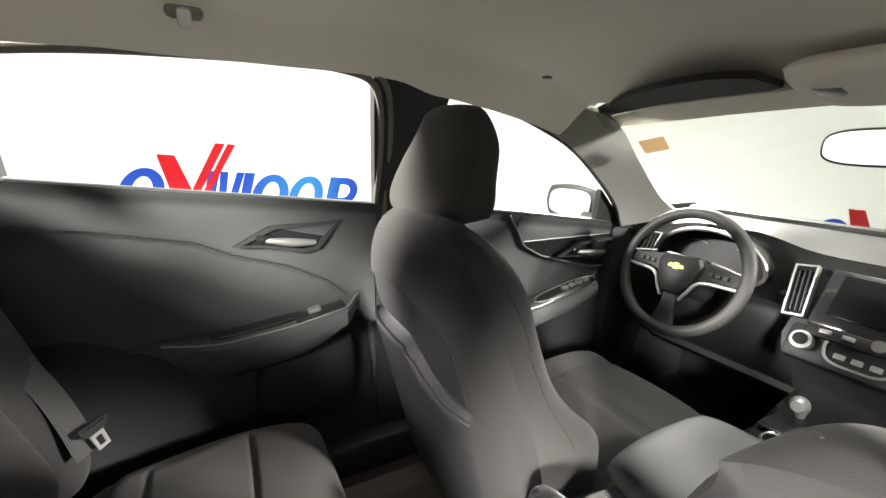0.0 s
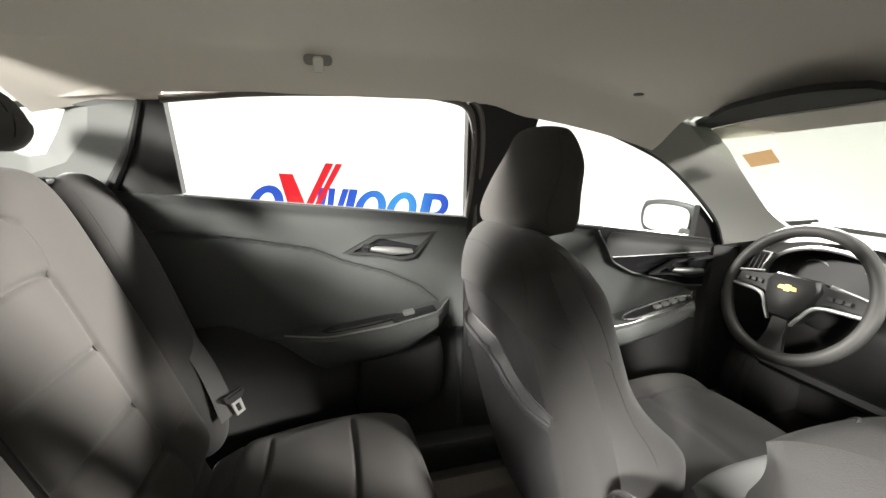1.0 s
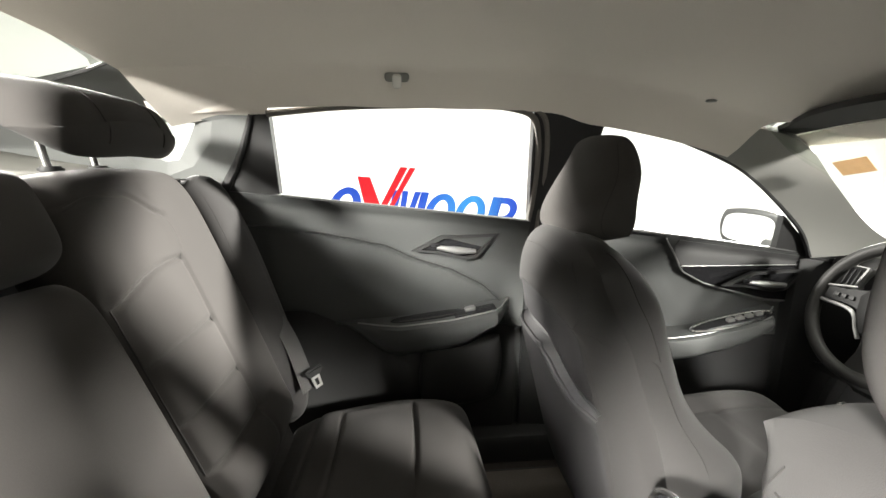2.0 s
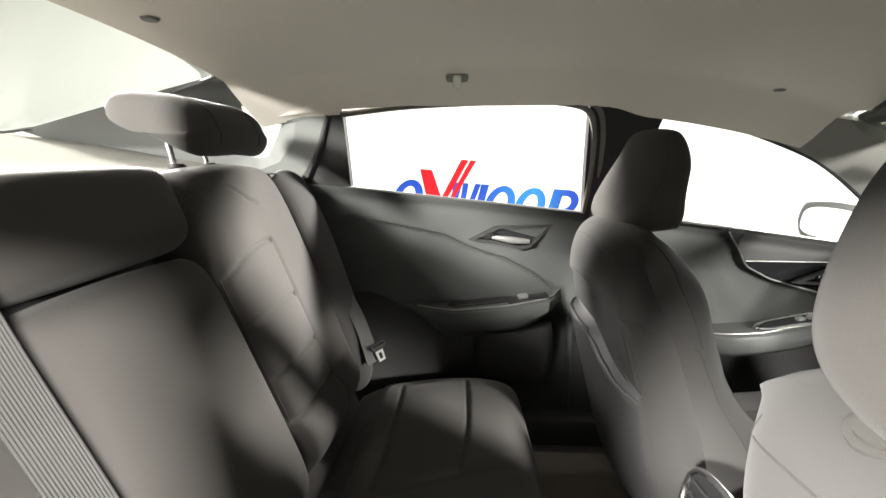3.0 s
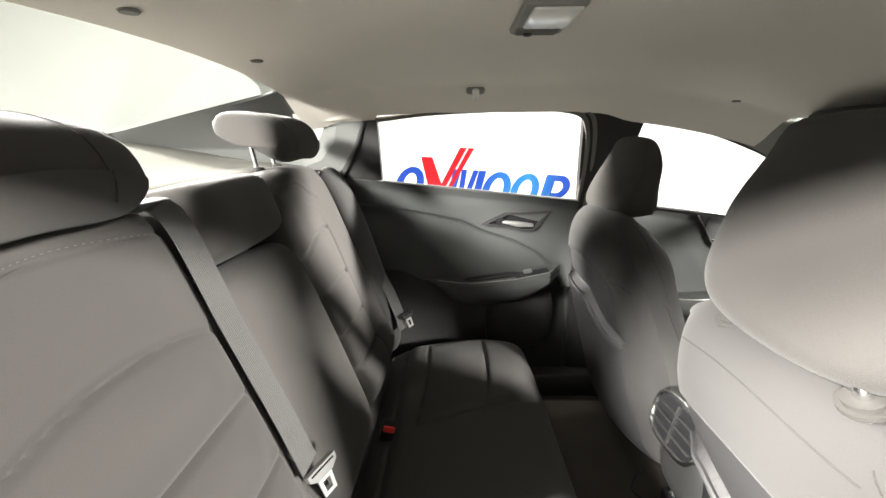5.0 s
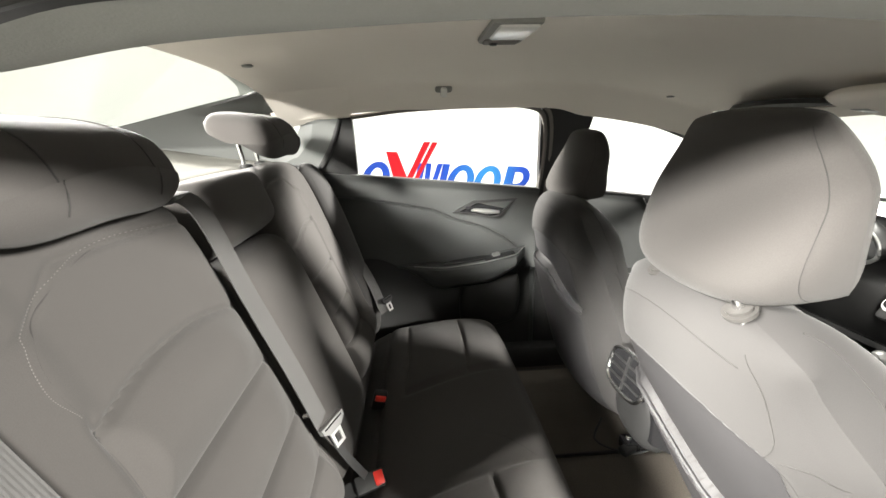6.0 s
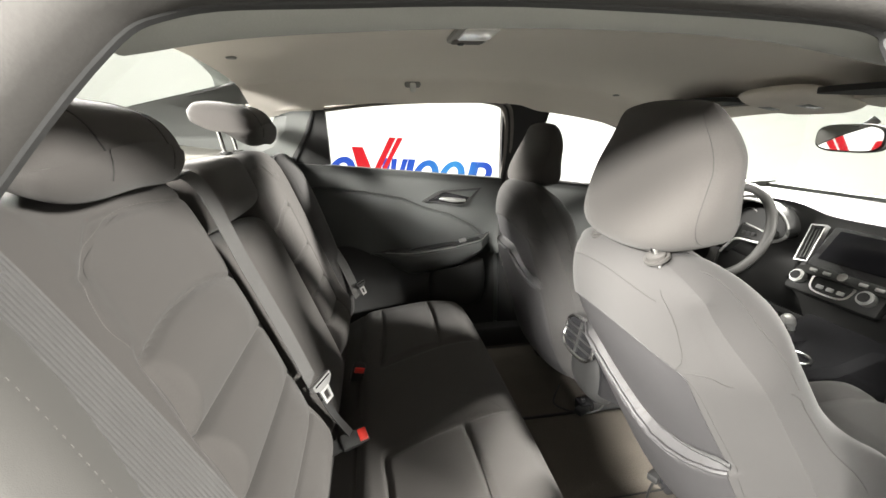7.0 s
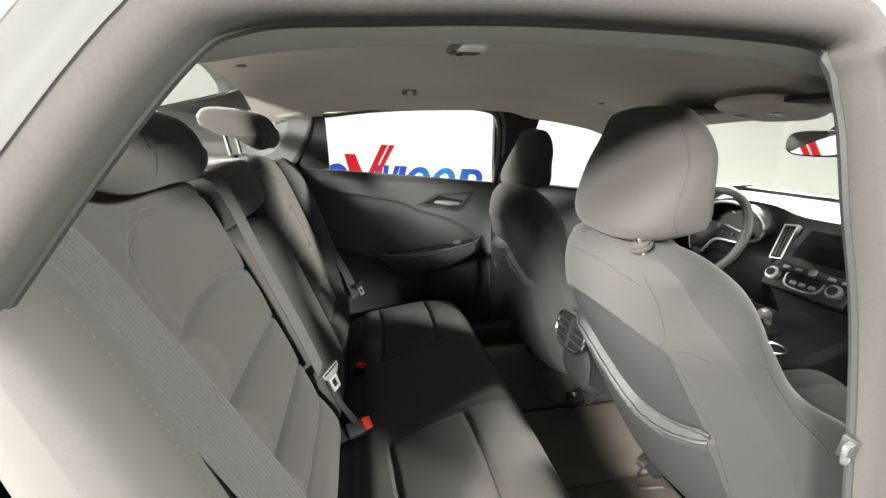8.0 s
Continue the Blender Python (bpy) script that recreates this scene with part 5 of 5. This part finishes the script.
# ---- overhead ----
for s in (1, -1):
    visor = thing("sun_visor", "taupe sun visor folded up against the headliner", "sun visor", "sun visors")
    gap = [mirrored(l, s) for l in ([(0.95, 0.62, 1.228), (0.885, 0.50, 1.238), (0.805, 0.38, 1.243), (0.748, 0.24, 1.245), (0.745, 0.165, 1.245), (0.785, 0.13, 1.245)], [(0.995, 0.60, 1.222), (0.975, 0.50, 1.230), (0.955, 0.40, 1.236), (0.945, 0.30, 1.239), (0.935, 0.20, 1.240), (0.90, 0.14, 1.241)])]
    # Dark sheet stands in for the shade in the gap behind the visor.
    part("visor_shade", sheet(between(gap, 24, 6), (0, 0, 0.012)), SEAM_SHADE, visor, "dark sheet for the shade behind the visor")
    face = [mirrored(l, s) for l in ([(0.995, 0.605, 1.218), (0.958, 0.43, 1.230), (0.935, 0.28, 1.235), (0.90, 0.08, 1.237)], [(1.02, 0.605, 1.200), (1.02, 0.43, 1.212), (1.00, 0.28, 1.220), (0.985, 0.08, 1.224)], [(1.03, 0.605, 1.192), (1.055, 0.43, 1.204), (1.05, 0.28, 1.212), (1.03, 0.08, 1.218)])]
    part("pad", sheet(between(face, 24, 8), (0.01, 0, 0.014)), HEADLINER, visor, "taupe visor pad")
    part("clip", rbox((0.012, 0.028, 0.010), 0.003, pose(0.86, 0.27 * s, 1.247)), SILVER, visor, "visor clip")
over = thing("overhead_console", "taupe overhead console with map lamps", "ceiling lamp")
part("housing", pillow((0.88, 0.0, 1.240), (0, 1, 0), (1, 0, -0.2), (0.2, 0, 1), 0.11, 0.10, 0.022, 24, 20, 0.5, 5, 2.2), HEADLINER, over)
for k in (-1, 1):
    part("lamp_lens", rbox((0.05, 0.04, 0.006), 0.003, pose(0.86, 0.05 * k, 1.224, 0, 11, 0)), BEZEL, over, "smoked map lamp lens")
rvm = thing("rear_view_mirror", "dark framed rear-view mirror on the windscreen", "mirror")
RM = look((1.125, 0.050, 1.142), (0.0, 0.353, 1.142)) @ pose(0, 0, 0, 0, 180, 0)
part("shell", plate([(0.118 * px, 0.038 * py) for px, py in squircle(1, 1)], 0.014, RM @ pose(0, 0, -0.012)), SEAL_GREY, rvm, "dark mirror shell", smooth=False)
part("mirror_glass", plate([(0.112 * px, 0.033 * py) for px, py in squircle(1, 1)], 0.002, RM @ pose(0, 0, 0.0025)), MIRROR, rvm, "mirror glass", smooth=False)
part("stem", tube([(1.132, 0.05, 1.15), (1.155, 0.03, 1.178), (1.165, 0.02, 1.192)], 0.012, 10), TRIM_DARK, rvm)
dome = thing("dome_lamp", "white rectangular roof lamp set in the headliner", "ceiling lamp")
part("base", rbox((0.086, 0.165, 0.014), 0.006, pose(0.036, -0.036, 1.372)), TRIM_LIGHT, dome, "light grey lamp base")
part("lens", rbox((0.068, 0.105, 0.012), 0.005, pose(0.040, -0.060, 1.367)), WHITE_LENS, dome, "white lamp lens")
part("switch_panel", rbox((0.068, 0.038, 0.012), 0.004, pose(0.034, 0.016, 1.367)), FLOCK, dome, "grey switch panel")
part("switch", disc(0.008, 0.012, pose(0.020, 0.020, 1.364), 16), TRIM_DARK, dome, "dark lamp switch")
hook = thing("coat_hook", "small grey coat hook above the rear door window", "hook", "coat hooks")
part("recess", rbox((0.056, 0.028, 0.024), 0.009, pose(-0.033, 0.590, 1.336, 30, 0, 0)), TRIM_LIGHT, hook)
part("peg", rbox((0.021, 0.024, 0.030), 0.006, pose(-0.033, 0.578, 1.323, 20, 0, 0)), WHITE_LENS, hook, "pale grey peg")
for x, y in ((0.71, 0.55), (-0.495, 0.172), (-0.495, -0.172)):
    clip = thing("headliner_clip", "small round grey headliner clip", "clip", "headliner clips")
    part("cap", disc(0.013, 0.005, pose(x, y, roof_z(x, y) - 0.001), 20, 0.002), TRIM_LIGHT, clip)
st = thing("windscreen_sticker", "small tan paper sticker on the windscreen corner", "sticker")
part("paper", sheet(between([[(1.04, 0.535, 1.150), (1.06, 0.475, 1.165)], [(1.09, 0.545, 1.118), (1.11, 0.485, 1.132)]], 4, 3), (0.001, 0, 0.001)), STICKER, st)
for s, y in ((1, 0.40), (-1, -0.40)):
    fm = thing("floor_mat", "brown-grey carpet floor mat in the rear footwell", "floor mat", "floor mats")
    part("mat_top", rbox((0.42, 0.46, 0.014), 0.005, pose(0.34, y, 0.250)), MAT_CARPET, fm)
    part("edge_binding", tube([(0.34 + 0.21 * a, y + 0.23 * b, 0.252) for a, b in ((-1, -1), (1, -1), (1, 1), (-1, 1))], 0.006, 6, 0, True), TRIM_DARK, fm)

striker = thing("door_striker", "small steel door striker on the doorway's rear edge", "striker")
part("base_plate", rbox((0.012, 0.045, 0.06), 0.003, pose(-0.600, -0.775, 0.80, 0, -12, 0)), STEEL, striker, "steel striker plate")
part("loop", tube([(-0.594, -0.790, 0.785), (-0.572, -0.792, 0.787), (-0.572, -0.792, 0.813), (-0.594, -0.790, 0.815)], 0.005, 8, 12), STEEL, striker)
check = thing("door_striker", "small steel latch on the centre pillar's edge", "striker")
part("base_plate", rbox((0.008, 0.014, 0.026), 0.002, pose(0.266, -0.728, 0.856, 0, 10, 0)), TRIM_DARK, check, "steel latch plate")
part("loop", tube([(0.263, -0.732, 0.847), (0.252, -0.735, 0.847), (0.251, -0.735, 0.864), (0.262, -0.732, 0.865)], 0.0028, 8, 14), BEZEL, check)
anchor = thing("belt_anchor", "dark steel belt anchor bolted at the bolster's foot", "anchor")
part("plate", rbox((0.05, 0.012, 0.05), 0.004, pose(-0.205, -0.655, 0.50, 0, 25, 0)), TRIM_DARK, anchor)
part("bolt", disc(0.010, 0.012, pose(-0.205, -0.664, 0.495, 90, 0, 0), 12), STEEL, anchor, "steel bolt head")

part("bonnet", sheet(between([[(1.50, -0.70, 0.86), (1.60, 0, 0.90), (1.50, 0.70, 0.86)], [(2.00, -0.70, 0.80), (2.05, 0, 0.84), (2.00, 0.70, 0.80)], [(2.42, -0.62, 0.66), (2.50, 0, 0.70), (2.42, 0.62, 0.66)]], 16, 12), (0, 0, -0.012)), PAINT, car, "silver painted bonnet")
part("boot_lid", sheet(between([[(-1.20, -0.66, 1.16), (-1.30, 0, 1.18), (-1.20, 0.66, 1.16)], [(-1.60, -0.64, 1.13), (-1.72, 0, 1.15), (-1.60, 0.64, 1.13)], [(-1.95, -0.62, 1.06), (-2.06, 0, 1.08), (-1.95, 0.62, 1.06)]], 16, 12), (0, 0, -0.012)), PAINT, car, "silver painted boot lid")
for k in (1, -1):
    part("front_wing", sheet(between([mirrored([(1.45, 0.86, 0.25), (2.45, 0.80, 0.30)], k), mirrored([(1.45, 0.90, 0.60), (2.48, 0.80, 0.55)], k), mirrored([(1.42, 0.74, 0.86), (2.42, 0.66, 0.67)], k)], 12, 8), (0, 0.012 * k, 0)), PAINT, car, "silver painted front wing")
    part("rear_wing", sheet(between([mirrored([(-0.80, 0.86, 0.30), (-2.10, 0.78, 0.35)], k), mirrored([(-0.78, 0.90, 0.62), (-2.12, 0.80, 0.62)], k), mirrored([(-0.76, 0.78, 1.05), (-2.0, 0.66, 1.05)], k)], 12, 8), (0, 0.012 * k, 0)), PAINT, car, "silver painted rear wing")
part("nose", sheet(between([[(2.46, -0.80, 0.28), (2.56, 0, 0.28), (2.46, 0.80, 0.28)], [(2.48, -0.78, 0.52), (2.58, 0, 0.52), (2.48, 0.78, 0.52)], [(2.43, -0.64, 0.66), (2.51, 0, 0.70), (2.43, 0.64, 0.66)]], 12, 8), (-0.012, 0, 0)), PAINT, car, "silver painted front bumper")
part("tail", sheet(between([[(-2.10, -0.78, 0.33), (-2.20, 0, 0.33), (-2.10, 0.78, 0.33)], [(-2.12, -0.80, 0.62), (-2.22, 0, 0.62), (-2.12, 0.80, 0.62)], [(-1.97, -0.64, 1.06), (-2.08, 0, 1.08), (-1.97, 0.64, 1.06)]], 12, 8), (0.012, 0, 0)), PAINT, car, "silver painted rear panel")
for x in (1.62, -1.38):
    for k in (1, -1):
        tyre = part("wheel", disc(0.33, 0.20, pose(x, 0.74 * k, 0.33, 90, 0, 0), 40, 0.03), RUBBER, car, "black tyre on a silver rim")
        part("rim", disc(0.21, 0.012, pose(x, 0.845 * k, 0.33, 90, 0, 0), 32, 0.004), SILVER, tyre, "silver wheel rim")
